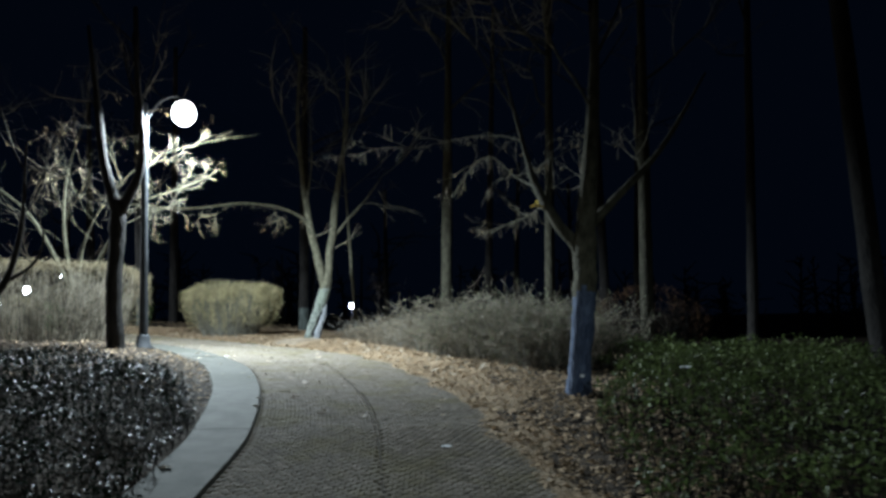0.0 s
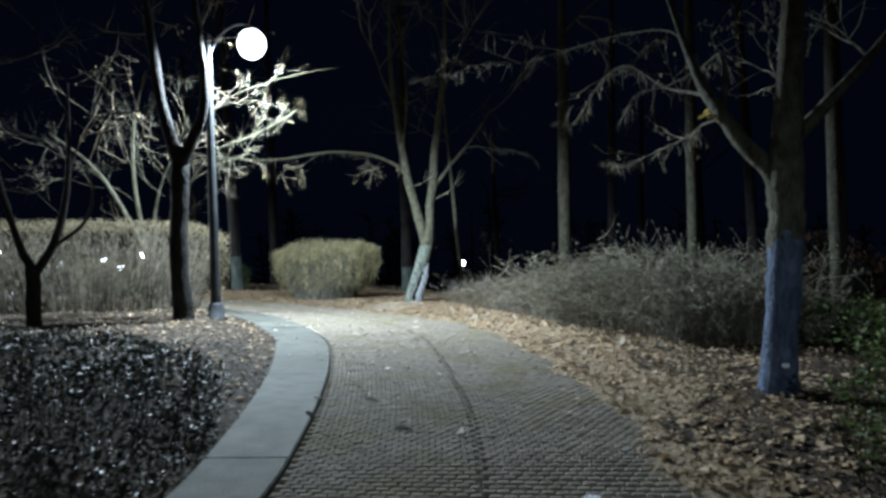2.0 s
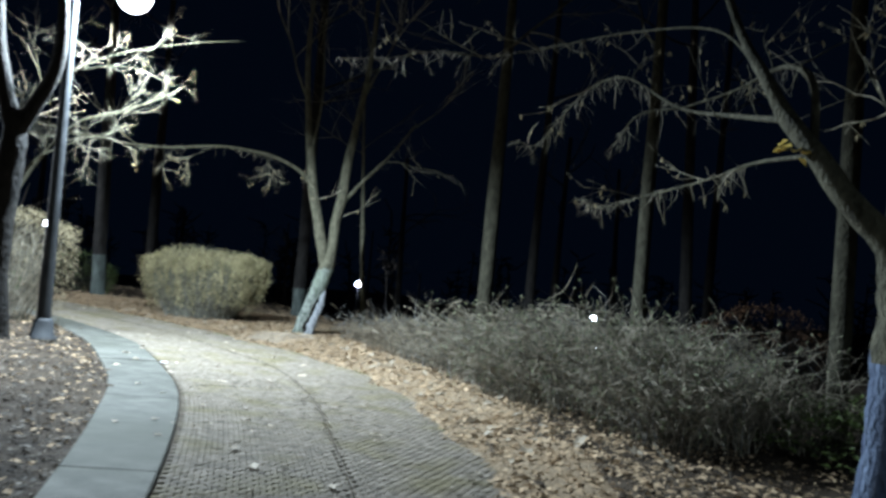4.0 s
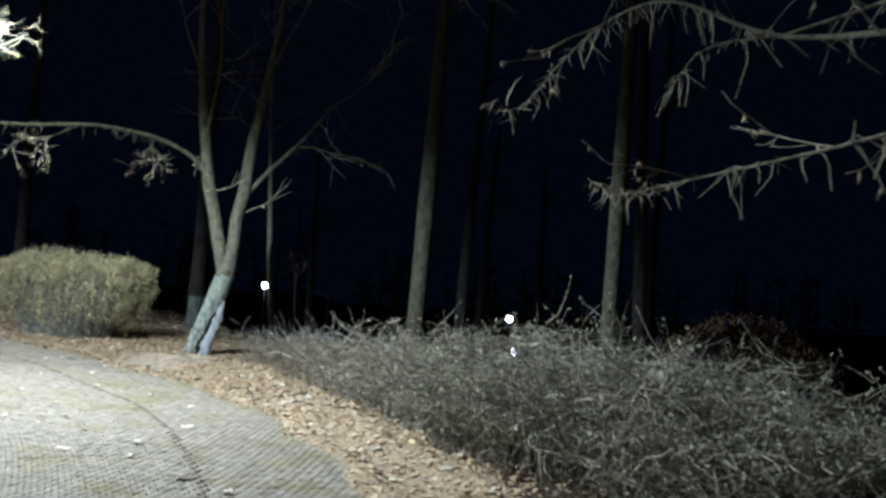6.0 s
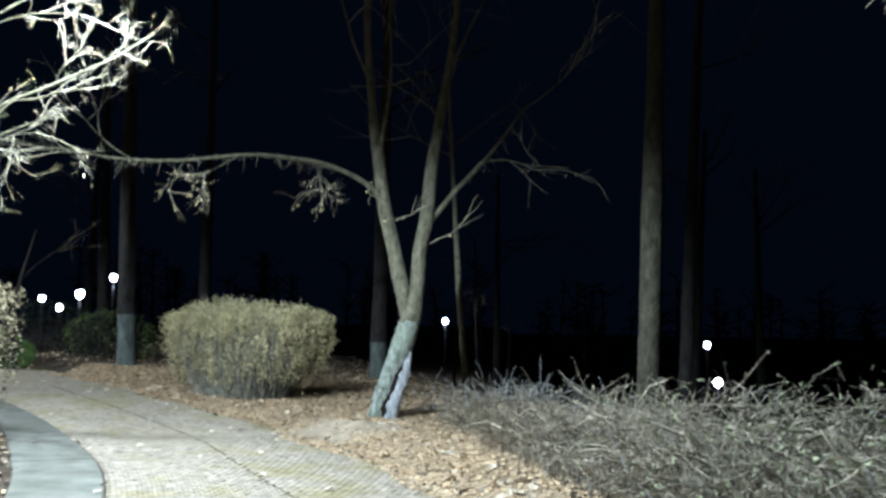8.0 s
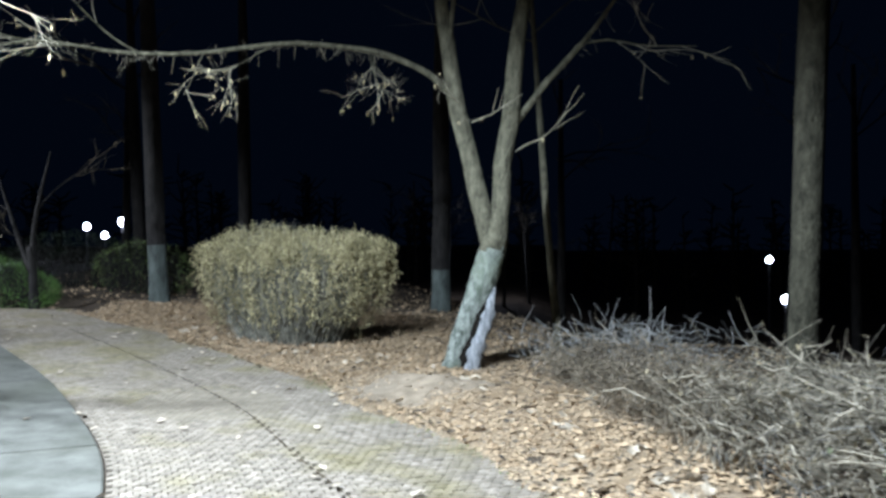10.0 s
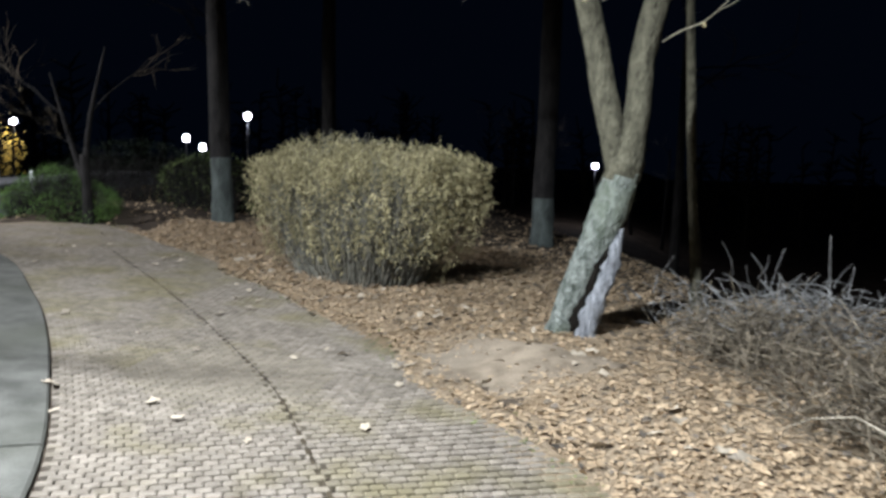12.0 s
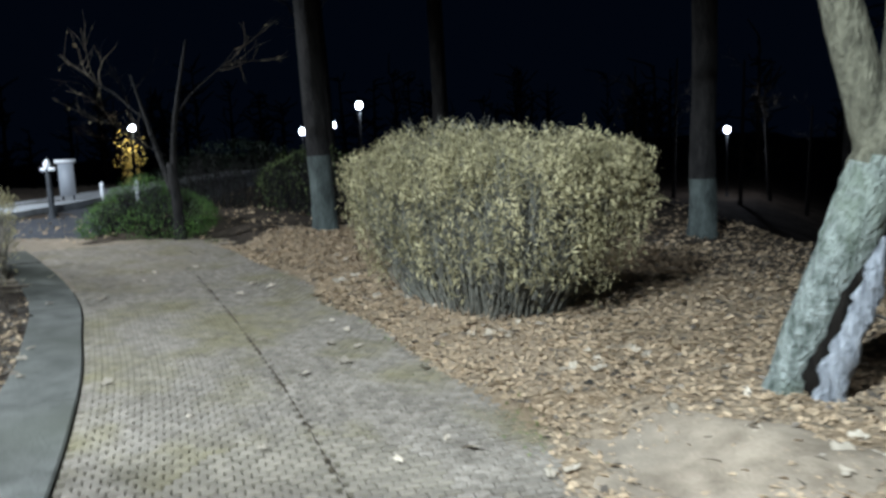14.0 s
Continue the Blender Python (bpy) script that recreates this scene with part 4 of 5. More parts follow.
    v, f = leaf_field(pos, unit(rng, n_) * (0.7, 0.7, 1.1) + fall, unit(rng, n_), L, L * rng.uniform(*((0.15, 0.27) if strands else (0.28, 0.48)), n_))
    tagged(mesh_from("foliage", v, f, leaf_mat, root), kind="stuff")
    if sprays:
        ang = rng.uniform(0, 2 * np.pi, sprays)
        at = place(np.cos(ang) * rng.uniform(0, 1, sprays), np.sin(ang) * rng.uniform(0, 1, sprays), np.full(sprays, 0.98))
        tip = at + np.c_[rng.normal(0, 0.05, (sprays, 2)), rng.uniform(0.03, 0.13, sprays)]
        v, f = twig_field(np.stack([at, (at + tip) / 2 + rng.normal(0, 0.01, (sprays, 3)), tip], 1), np.full(sprays, 0.003), np.full(sprays, 0.001))
        tagged(mesh_from("shoot_mass", v, f, stem_mat, root), kind="stuff")
    return root


clipped_bush("clipped hedge with sparse olive-yellow leaves and bare stems", (-4.87, 21.68), -31, 1.35, 0.72, 1.42, M_LEAF_OLIVE, M_HEDGE_STEM, 0, 900, 41, (0.025, 0.065), sprays=90, foot=0.66, dome=0.16, skirt=0.14, power=4.5, strands=3200)
clipped_bush("long clipped tan hedge on the inner bank", (-7.55, 16.0), 17, 2.25, 0.62, 1.58, M_LEAF_TAN, M_TWIG_GREY, 23000, 800, 42, foot=0.92, dome=0.08, power=8)
clipped_bush("clipped brown hedge at the junction", (-10.3, 21.1), -37, 0.9, 0.5, 0.95, M_LEAF_OLIVE, M_TWIG_GREY, 4000, 250, 43, foot=0.9)
clipped_bush("low clipped green bush at the junction", (-10.95, 24.5), 20, 0.85, 0.75, 0.74, M_LAWN, M_BARK_DARK, 14000, 300, 44, (0.02, 0.04), 0.95, 0.8, "bush", "bush", 20, 0.9, 2.0)
clipped_bush("dark rounded bush beyond the path", (-11.5, 27.3), 10, 1.5, 1.1, 1.15, M_LEAF_DARK_SHADED, M_BARK_DARK, 7000, 300, 45, (0.03, 0.06), 0.9, 0.55, "bush", "bush", 20, 0.6, 2.0)
clipped_bush("dark rounded bush with a few yellowed leaves", (-9.6, 26.9), 10, 0.9, 0.8, 1.05, M_LEAF_GREEN, M_BARK_DARK, 3500, 200, 46, (0.03, 0.06), 0.9, 0.55, "bush", "bush", 20, 0.6, 2.0)

clipped_bush("dim rust-brown bush in the wood", (5.3, 17.95), 20, 1.3, 0.9, 1.5, M_LEAF_RUST, M_BARK_DARK, 5000, 200, 47, (0.03, 0.06), 0.9, 0.5, "bush", "bush", 20, 0.6, 2.0)

# brown twiggy hedge along the right-hand side
HEDGE = [(2.6, 11.75), (2.2, 12.4), (1.55, 13.6), (0.85, 15.2), (0.0, 17.2), (-0.75, 18.9), (-1.35, 20.1)]
HC = smooth_line(HEDGE, 10)
harc = np.r_[0, np.cumsum(np.linalg.norm(np.diff(HC, axis=0), axis=1))]
ht = np.gradient(HC, axis=0)
ht /= np.linalg.norm(ht, axis=1)[:, None]


def twig_hedge(label, s0, s1, half, height, twigs, seed, lush, leafage, bark):
    """A loose leafless hedge of arching twigs along part of the hedge line."""
    rng = np.random.default_rng(seed)

    def spot(s, w):
        x, y = np.interp(s, harc, HC[:, 0]), np.interp(s, harc, HC[:, 1])
        tx, ty = np.interp(s, harc, ht[:, 0]), np.interp(s, harc, ht[:, 1])
        return np.stack([x + ty * w, y - tx * w], -1)

    mid = spot(np.array([(s0 + s1) / 2]), np.array([0.0]))[0]
    c = np.array((mid[0], mid[1], g(*mid)))
    root = empty("hedge", c, label, "hedge")

    def grow(nn, tall, lean, r0, wild):
        s, w = rng.uniform(s0, s1, nn * 3), rng.uniform(-half, half, nn * 3)
        tuft = np.sin(s * 4.3 + 2 * np.sin(w * 3.1 + seed)) * np.sin(w * 5.2 + s * 1.7) + 0.5 * np.sin(s * 9.1 - w * 6)
        keep = np.nonzero(rng.uniform(0, 1, nn * 3) < np.clip(0.5 + 0.6 * tuft, 0.06, 1))[0][:nn]
        s, w, tuft = s[keep], w[keep], tuft[keep]
        nn = len(s)
        xy = spot(s, w)
        z = land(xy[:, 0], xy[:, 1])
        hh = tall * (0.93 + 0.12 * tuft) * np.minimum(rng.uniform(0.5, 1.1, nn), 0.92) * (1 - 0.25 * (np.abs(w) / half) ** 2) * (0.88 + 0.13 * np.sin(s * 2.3 + seed) + 0.10 * np.sin(s * 5.1 + w * 3.0))
        a = rng.uniform(0, 2 * np.pi, nn)
        off = np.c_[np.cos(a), np.sin(a)] * (lean * rng.uniform(0.2, 1, nn))[:, None] * hh[:, None]
        P = []
        for k in (0, 0.3, 0.6, 0.85, 1.0):
            q = np.c_[xy + off * k**1.6, z - 0.03 + hh * (k - 0.22 * k**3)]
            P.append(q + rng.normal(0, wild * k + 1e-4, (nn, 3)) - c)
        P = np.stack(P, 1)
        return P, twig_field(P, rng.uniform(0.6, 1.3, nn) * r0, np.full(nn, 0.0014))

    P, (v, f) = grow(twigs // 6, height, 0.95, 0.005, 0.075)
    tagged(mesh_from("stem_mass", v, f, bark, root), kind="stuff")
    _, (v, f) = grow(twigs // 45, height * 1.08, 0.8, 0.0055, 0.06)
    # paler colour puts lamp light onto the outermost shoots of grey hedges
    tagged(mesh_from("shoot_mass", v, f, M_BRUSH if bark is M_TWIG_GREY else bark, root, "bare shoots standing clear of the rest, pale as if catching the lamp"), kind="stuff")
    k = twigs
    src, seg = rng.integers(0, len(P), k), rng.integers(1, 4, k)
    at = P[src, seg] + (P[src, seg + 1] - P[src, seg]) * rng.uniform(0, 1, (k, 1))
    way = unit(rng, k) * (1.15, 1.15, 0.9) + np.array((0, 0, 0.25))
    ln = rng.uniform(0.08, 0.42, (k, 1))
    bend = rng.normal(0, 0.38, (k, 3))
    ln = ln * np.where(way[:, 2:] > 0.4, 0.55, 1.0)
    Q = np.stack([at, at + way * ln * 0.4, at + (way + bend * 0.6) * ln * 0.75, at + (way + bend) * ln], 1)
    v, f = twig_field(Q, rng.uniform(0.0026, 0.0072, k), np.full(k, 0.0018))
    tagged(mesh_from("twig_mass", v, f, bark, root), kind="stuff")
    k = lush
    if k:
        src = rng.integers(0, len(Q), k)
        pos = Q[src, 3]
        v, f = leaf_field(pos, unit(rng, k), unit(rng, k), rng.uniform(0.02, 0.05, k), rng.uniform(0.01, 0.025, k))
        tagged(mesh_from("withered_foliage", v, f, leafage, root), kind="stuff")
    return root


cuts = [(0.0, 2.2, 1.05, 1.54), (2.2, 4.2, 0.85, 1.34), (4.2, 6.2, 0.68, 1.12), (6.2, 8.0, 0.56, 0.78), (8.0, harc[-1], 0.45, 0.5)]
for q, (s0, s1, half, hh) in enumerate(cuts):
    # the last two cuts use dimmed twigs to hold back the lamp light
    twig_hedge("loose leafless brown hedge of tangled grey twigs", s0, s1, half, hh, (5000, 4000, 3000, 1300, 650)[q], 60 + q, (6500, 4200, 1800, 900, 500)[q], (M_LEAF_GREY_GREEN, M_LEAF_GREY_GREEN, M_LEAF_TAN, M_LITTER_OLD_SHADED, M_LITTER_OLD_SHADED)[q], M_TWIG_GREY if q < 3 else M_TWIG_BROWN_DIM)


def low_shrub(label, poly, height, count, leaf_mat, seed, leaf_len, gloss_tips=0, name="shrub", spread=0.5):
    """A low spreading evergreen bed: short stems, leaves on a bumpy top."""
    rng = np.random.default_rng(seed)
    poly = np.array(poly, float)
    c = np.array((*poly.mean(0), g(*poly.mean(0))))
    root = empty(name, c, label, "shrub")
    lo, hi = poly.min(0), poly.max(0)
    xy = rng.uniform(lo, hi, (count * 3, 2))
    xy = xy[inside(xy[:, 0], xy[:, 1], poly)][:count]
    d = distance(xy[:, 0], xy[:, 1], np.vstack([poly, poly[:1]]))
    lump = 0.75 + 0.25 * np.sin(xy[:, 0] * 4.1 + 1.7 * np.sin(xy[:, 1] * 2.6)) * np.sin(xy[:, 1] * 3.7)
    top = height * lump * np.clip(d / 0.35, 0.25, 1) ** 0.6
    z = land(xy[:, 0], xy[:, 1]) + top * (1 - np.abs(rng.normal(0, 0.22, len(xy))))
    pos = np.c_[xy, z] - c
    n_ = len(pos)
    L = rng.uniform(*leaf_len, n_)
    v, f = leaf_field(pos, unit(rng, n_) * (1, 1, spread) + np.array((0, 0, 0.2)), unit(rng, n_) * 0.6 + np.array((0, 0, 1.0)), L, L * rng.uniform(0.4, 0.6, n_))
    tagged(mesh_from("foliage", v, f, leaf_mat, root), kind="stuff")
    k = n_ // 8
    foot = np.c_[xy[:k], land(xy[:k, 0], xy[:k, 1])] - c
    tip = pos[:k] + rng.normal(0, 0.05, (k, 3))
    v, f = twig_field(np.stack([foot, (foot + tip) / 2 + rng.normal(0, 0.03, (k, 3)), tip], 1), np.full(k, 0.004), np.full(k, 0.0015))
    tagged(mesh_from("stem_mass", v, f, M_BARK_DARK, root), kind="stuff")
    return root


low_shrub("low evergreen ground cover with glossy dark leaves, darker still for shade", [(-1.95, 0.5), (-1.85, 3), (-1.8, 5.5), (-1.98, 7.4), (-2.5, 8.9), (-3.9, 10.0), (-6.5, 9.8), (-7.5, 6), (-7, 0.5)], 0.38, 46000, M_LEAF_DARK_SHADED, 71, (0.025, 0.055))
low_shrub("dense low green shrub beside the path", [(1.5, 2.0), (1.42, 4.5), (1.42, 6.2), (1.72, 7.6), (2.45, 8.35), (5.5, 8.6), (7, 6), (6.5, 2)], 0.74, 24000, M_LEAF_GREEN, 72, (0.03, 0.07))
low_shrub("dim green shrubs under the trees", [(2.6, 9.0), (2.9, 10.5), (2.7, 12.0), (3.3, 13.5), (5.5, 14.0), (7.5, 11.5), (6.5, 9.2)], 0.55, 6000, M_LEAF_GREEN, 73, (0.05, 0.09))
# ---- brushwood by the sapling ----
rng = np.random.default_rng(91)
c = np.array((-0.9, 20.6, g(-0.9, 20.6)))
brush = empty("brushwood_heap", c, "heap of cut pale grey branches beside the sapling", "brushwood")
for q in range(30):
    a = np.array((rng.normal(0.1, 0.55), rng.normal(0, 0.25), rng.uniform(0.02, 0.34)))
    d = np.array((*rng.normal(0, 1, 2), rng.uniform(-0.2, 0.22)))
    d /= np.linalg.norm(d)
    ln = rng.uniform(0.22, 0.55)
    v, f = tube([a, a + d * ln * 0.5 + rng.normal(0, 0.07, 3), a + d * ln + rng.normal(0, 0.09, 3)], (0.009, 0.0075, 0.003), 5, 4)
    mesh_from("branch", v, f, M_BRUSH, brush)
k = 420
at = rng.normal((0.1, 0, 0), (0.58, 0.26, 0.0), (k, 3)) + np.c_[np.zeros((k, 2)), rng.uniform(0.02, 0.42, k)]
way = unit(rng, k) * (1, 1, 0.6) + np.array((0, 0, 0.1))
ln = rng.uniform(0.10, 0.34, (k, 1))
curl = rng.normal(0, 0.45, (k, 3))
v, f = twig_field(np.stack([at, at + way * ln * 0.4, at + (way + curl * 0.5) * ln * 0.75, at + (way + curl) * ln], 1), rng.uniform(0.004, 0.0075, k), np.full(k, 0.0022), 4)
tagged(mesh_from("twig_mass", v, f, M_BRUSH, brush), kind="stuff")

# ---- distance: lamps, lit yellow tree, sign, stones, building ----
for x, y, z, watts in ((-27.4, 57.9, 3.2, 500), (-37.0, 69.8, 3.1, 0), (-22.6, 52.6, 4.0, 400), (-6.5, 85.0, 1.75, 900), (12.0, 60.0, -1.6, 200), (15.3, 76.0, 0.2, 0), (-34.5, 68.0, 2.4, 0)):
    q = street_lamp("distant park lamp glowing bluish white", (x, y, min(g(x, y), z - 2.5)), (x, y, z), M_LAMP_FAR, "distant lamps", 0.7 if y < 55 else 0.95, False)
    if watts:
        point_light("far_lamp_light", (x, y, z - 0.4), watts, (0.8, 0.87, 1.0), 0.15)
gx0, gy0 = -26.8, 41.0
q = street_lamp("park lamp shining through yellow ginkgo leaves", (gx0, gy0, g(gx0, gy0)), (gx0, gy0, 3.1), M_LAMP_FAR, "distant lamps", 0.5, False)
point_light("road_lamp_light", (gx0, gy0, 2.85), 260, (1.0, 0.95, 0.85), 0.15)
gk = straight_tree("slender tree with lit yellow autumn leaves", gx0 + 0.5, gy0 - 0.6, 0.07, 4.5, M_BARK_DARK, 201, twigs=6)
rng = np.random.default_rng(93)
k = 330
pos = rng.normal(0, (0.24, 0.24, 0.55), (k, 3)) + np.array((-0.4, 0.3, 1.75))
v, f = leaf_field(pos, unit(rng, k), unit(rng, k), rng.uniform(0.07, 0.13, k), rng.uniform(0.06, 0.1, k))
tagged(mesh_from("foliage", v, f, M_YELLOW, gk, "bright yellow leaves"), kind="stuff")


def box(size, at, bevel=0.01):
    bm = bmesh.new()
    bmesh.ops.create_cube(bm, size=1)
    bmesh.ops.scale(bm, verts=bm.verts, vec=size)
    bmesh.ops.bevel(bm, geom=bm.edges[:], offset=bevel, segments=2, affect="EDGES")
    bmesh.ops.translate(bm, verts=bm.verts, vec=at)
    return bm


sx, sy = -15.9, 27.6
sign = empty("notice_board", (sx, sy, g(sx, sy)), "tall white notice board standing by the road", "notice board")
sign.rotation_euler = (0, 0, radians(42))
# the panel emits weakly over a grey base
part("panel", box((0.29, 0.06, 0.66), (0, 0, 0.42)), M_SIGN, sign, "white panel with a weak glow")
part("post", box((0.04, 0.04, 0.4), (-0.10, 0, 0.05)), M_POLE, sign)
part("post", box((0.04, 0.04, 0.4), (0.10, 0, 0.05)), M_POLE, sign)
part("cap", box((0.4, 0.1, 0.06), (0, 0, 0.79)), M_WHITE, sign)
post = empty("sign_post", (-14.0, 25.5, g(-14.0, 25.5)), "dark steel sign post with a pale ornate top", "sign post")
part("post", ring_solid([(0.09, -0.05), (0.09, 0.05), (0.05, 0.10), (0.045, 0.8), (0.03, 0.85)]), M_POLE, post)
part("bracket", box((0.34, 0.05, 0.06), (0, 0, 0.83), 0.015), M_WHITE, post, "pale ornate bracket")
part("finial", ring_solid([(0.04, 0.85), (0.07, 0.91), (0.04, 0.97), (0.012, 1.0)]), M_WHITE, post)
for q in range(2):
    bx, by = -15.5 + 0.45 * q, 28.1 + 0.5 * q
    bol = empty("bollard", (bx, by, g(bx, by)), "short pale bollard by the road", "bollard", "bollards")
    part("shaft", ring_solid([(0.045, -0.05), (0.045, 0.42), (0.038, 0.45), (0.015, 0.47)]), M_WHITE, bol)
rng = np.random.default_rng(95)


def boulder(x, y, size, seed, z=None):
    rr = np.random.default_rng(seed)
    bm = bmesh.new()
    bmesh.ops.create_icosphere(bm, subdivisions=3, radius=0.5)
    ph = rr.uniform(0, 6, 6)
    for w in bm.verts:
        k = 1 + 0.12 * math.sin(w.co.x * 5 + ph[0]) + 0.12 * math.sin(w.co.y * 6 + ph[1]) + 0.08 * math.sin(w.co.z * 9 + ph[2])
        w.co = Vector((w.co.x * size[0], w.co.y * size[1], w.co.z * size[2])) * k
    me = bpy.data.meshes.new("boulder")
    bm.to_mesh(me)
    bm.free()
    me.materials.append(M_STONE)
    me.polygons.foreach_set("use_smooth", [True] * len(me.polygons))
    ob = new("boulder", me)
    ob.location = (x, y, (g(x, y) if z is None else z) + size[2] * 0.3)
    return tagged(ob, "pale yellowish landscape stone on the slope", "stone", "edging stones")


for q, (x, y, sz) in enumerate([(1.3, 34.0, (0.9, 0.6, 0.45)), (1.75, 33.3, (0.9, 0.6, 0.4)), (2.05, 32.0, (0.8, 0.7, 0.45)), (2.1, 30.3, (1.0, 0.7, 0.4)), (-3.4, 33.8, (0.7, 0.5, 0.5)), (-2.75, 35.5, (0.8, 0.5, 0.5)), (-1.95, 37.6, (0.7, 0.5, 0.6))]):
    boulder(x, y, tuple(0.75 * e for e in sz), 300 + q)

# ---- fallen leaves ----


def litter(name, label, region, count, seed, size, mat, dense=None):
    rng = np.random.default_rng(seed)
    x0, y0, x1, y1 = region
    xy = rng.uniform((x0, y0), (x1, y1), (count * 4, 2))
    spilled = (distance(xy[:, 0], xy[:, 1], RC) < 0.36) & (land(xy[:, 0], xy[:, 1]) > base_height(xy[:, 0], xy[:, 1]) - 0.024)
    ok = ~inside(xy[:, 0], xy[:, 1], AREA) | spilled
    bare = ((xy[:, 0] + 2.85) / 0.9) ** 2 + ((xy[:, 1] - 19.1) / 0.65) ** 2
    ok &= rng.uniform(0, 1, len(xy)) < np.clip(bare - 0.35, 0.36, 1)
    if dense is not None:
        ok &= rng.uniform(0, 1, len(xy)) < dense(xy[:, 0], xy[:, 1])
    xy = xy[ok][:count]
    n_ = len(xy)
    z = land(xy[:, 0], xy[:, 1]) + rng.uniform(0.014, 0.032, n_)
    a = rng.uniform(0, 2 * np.pi, n_)
    way = np.c_[np.cos(a), np.sin(a), rng.normal(0, 0.22, n_)]
    up = np.c_[rng.normal(0, 0.3, (n_, 2)), np.ones(n_)]
    L = rng.uniform(*size, n_)
    v, f = leaf_field(np.c_[xy, z], way, up, L, L * rng.uniform(0.4, 0.75, n_), fold=0.13)
    return tagged(mesh_from(name, v, f, mat), label, "fallen leaves", kind="stuff")


# bed of crumbled leaves on the outer side of the path
tr_ = np.gradient(RC, axis=0)
tr_ /= np.linalg.norm(tr_, axis=1)[:, None]
nr_ = np.c_[tr_[:, 1], -tr_[:, 0]]
go = np.nonzero((RC[:, 1] > -3) & (RC[:, 1] < 24.0))[0]
reach = np.interp(RC[go, 1], (-3, 8, 10, 12, 16, 18.5, 22, 24), (0.4, 0.45, 0.8, 1.0, 1.1, 3.4, 4.6, 3.5))
rows = []
for q in np.linspace(0, 1, 30):
    d_ = -0.34 + 0.03 * np.sin(go * 1.7) * np.sin(go * 0.61) + (reach + 0.34 + 0.3 * np.sin(go * 0.45) * np.sin(go * 0.19 + 1)) * q**1.5
    p_ = RC[go] + nr_[go] * d_[:, None]
    rows.append(np.c_[p_, land(p_[:, 0], p_[:, 1]) + 0.017 - 0.05 * q**6])
k = len(go)
quads = [(r * k + c_, (r + 1) * k + c_, (r + 1) * k + c_ + 1, r * k + c_ + 1) for r in range(29) for c_ in range(k - 1)]
tagged(mesh_from("ground", np.vstack(rows), quads, M_MOULD), "tan bed of crumbled leaves over the soil", "ground", kind="structure")

# trodden bare earth beside the bend
rows = []
for k in range(9):
    for a in np.linspace(0, 2 * np.pi, 36, endpoint=False):
        rr = k / 8 * (1 + 0.14 * math.sin(3 * a + 1) + 0.10 * math.sin(7 * a))
        x, y = -2.85 + 0.85 * rr * math.cos(a), 19.1 + 0.6 * rr * math.sin(a)
        rows.append((x, y, land1(x, y) + 0.036 - 0.06 * (k / 8) ** 4))
quads = [(k * 36 + j, k * 36 + (j + 1) % 36, (k + 1) * 36 + (j + 1) % 36, (k + 1) * 36 + j) for k in range(8) for j in range(36)]
tagged(mesh_from("ground", rows, quads, M_SAND), "trodden pale bare earth beside the path", "ground", kind="structure")
patchy = lambda x, y: np.clip(0.72 + 0.6 * np.sin(x * 2.9 + 1.6 * np.sin(y * 2.1)) * np.sin(y * 3.3 + x) + 0.35 * np.sin(x * 7.3 + y * 2.1) * np.sin(y * 6.1 - x * 2), 0.1, 1)
near_right = lambda x, y: np.clip(1.15 - distance(x, y, RC) / 2.2, 0.12, 1)
near_left = lambda x, y: np.clip(1.0 - distance(x, y, OC) / 4.0, 0.1, 1)
litter("fallen_leaves", "dry tan leaves lying thick along the path edge", (-1.5, 5, 4, 18), 6500, 81, (0.035, 0.10), M_LITTER, near_right)
litter("fallen_leaves", "dry tan leaves lying thick round the forked tree", (-9, 16.5, 1, 25), 15000, 82, (0.025, 0.07), M_LITTER, lambda x, y: patchy(x, y) * np.clip(1.2 - distance(x, y, RC) / 4.5, 0.1, 1))
# dark leaf colour on the inner bank stands for the crowns' shade
litter("fallen_leaves", "dry brown leaves scattered on the inner bank, darkened for its shade", (-11, 8.5, -1.5, 22), 2600, 83, (0.03, 0.08), M_LITTER_OLD_SHADED, near_left)
litter("fallen_leaves", "pale dry leaves strewn on the dark inner bank", (-9, 8.0, -1.5, 20), 1500, 98, (0.035, 0.085), M_LITTER, near_left)
litter("leaf_fragments", "crumbled leaf fragments coloured dark for shade on the inner bank", (-9, 7, -1.5, 19), 12000, 97, (0.012, 0.04), M_LITTER_OLD_SHADED, near_left)
litter("leaf_fragments", "crumbled tan leaf fragments along the path edge", (-9, 4, 3, 25), 22000, 87, (0.018, 0.06), M_LITTER, lambda x, y: np.clip(1.1 - distance(x, y, RC) / 2.5, 0.0, 1) * (distance(x, y, RC) < distance(x, y, OC)))
litter("leaf_fragments", "crumbled tan leaf fragments round the forked tree", (-8.5, 17, 0.5, 25), 46000, 96, (0.014, 0.045), M_LITTER, lambda x, y: np.clip(1.15 - distance(x, y, RC) / 5.0, 0.0, 1) * (distance(x, y, RC) < distance(x, y, OC)))
litter("fallen_leaves", "dry tan leaves strewn under the trees", (-8, 20.5, 1.5, 28), 9000, 85, (0.03, 0.075), M_LITTER, patchy)
litter("fallen_leaves", "weathered brown leaves among the paler ones", (-9, 16.5, 1, 26), 7000, 89, (0.03, 0.085), M_LITTER_OLD_SHADED)
litter("fallen_leaves", "dry brown leaves under the far trees", (-14, 23, 6, 32), 5000, 84, (0.05, 0.10), M_LITTER)

rng = np.random.default_rng(90)
k = 1500
xy = rng.uniform((-8, 17), (1, 25), (k * 3, 2))
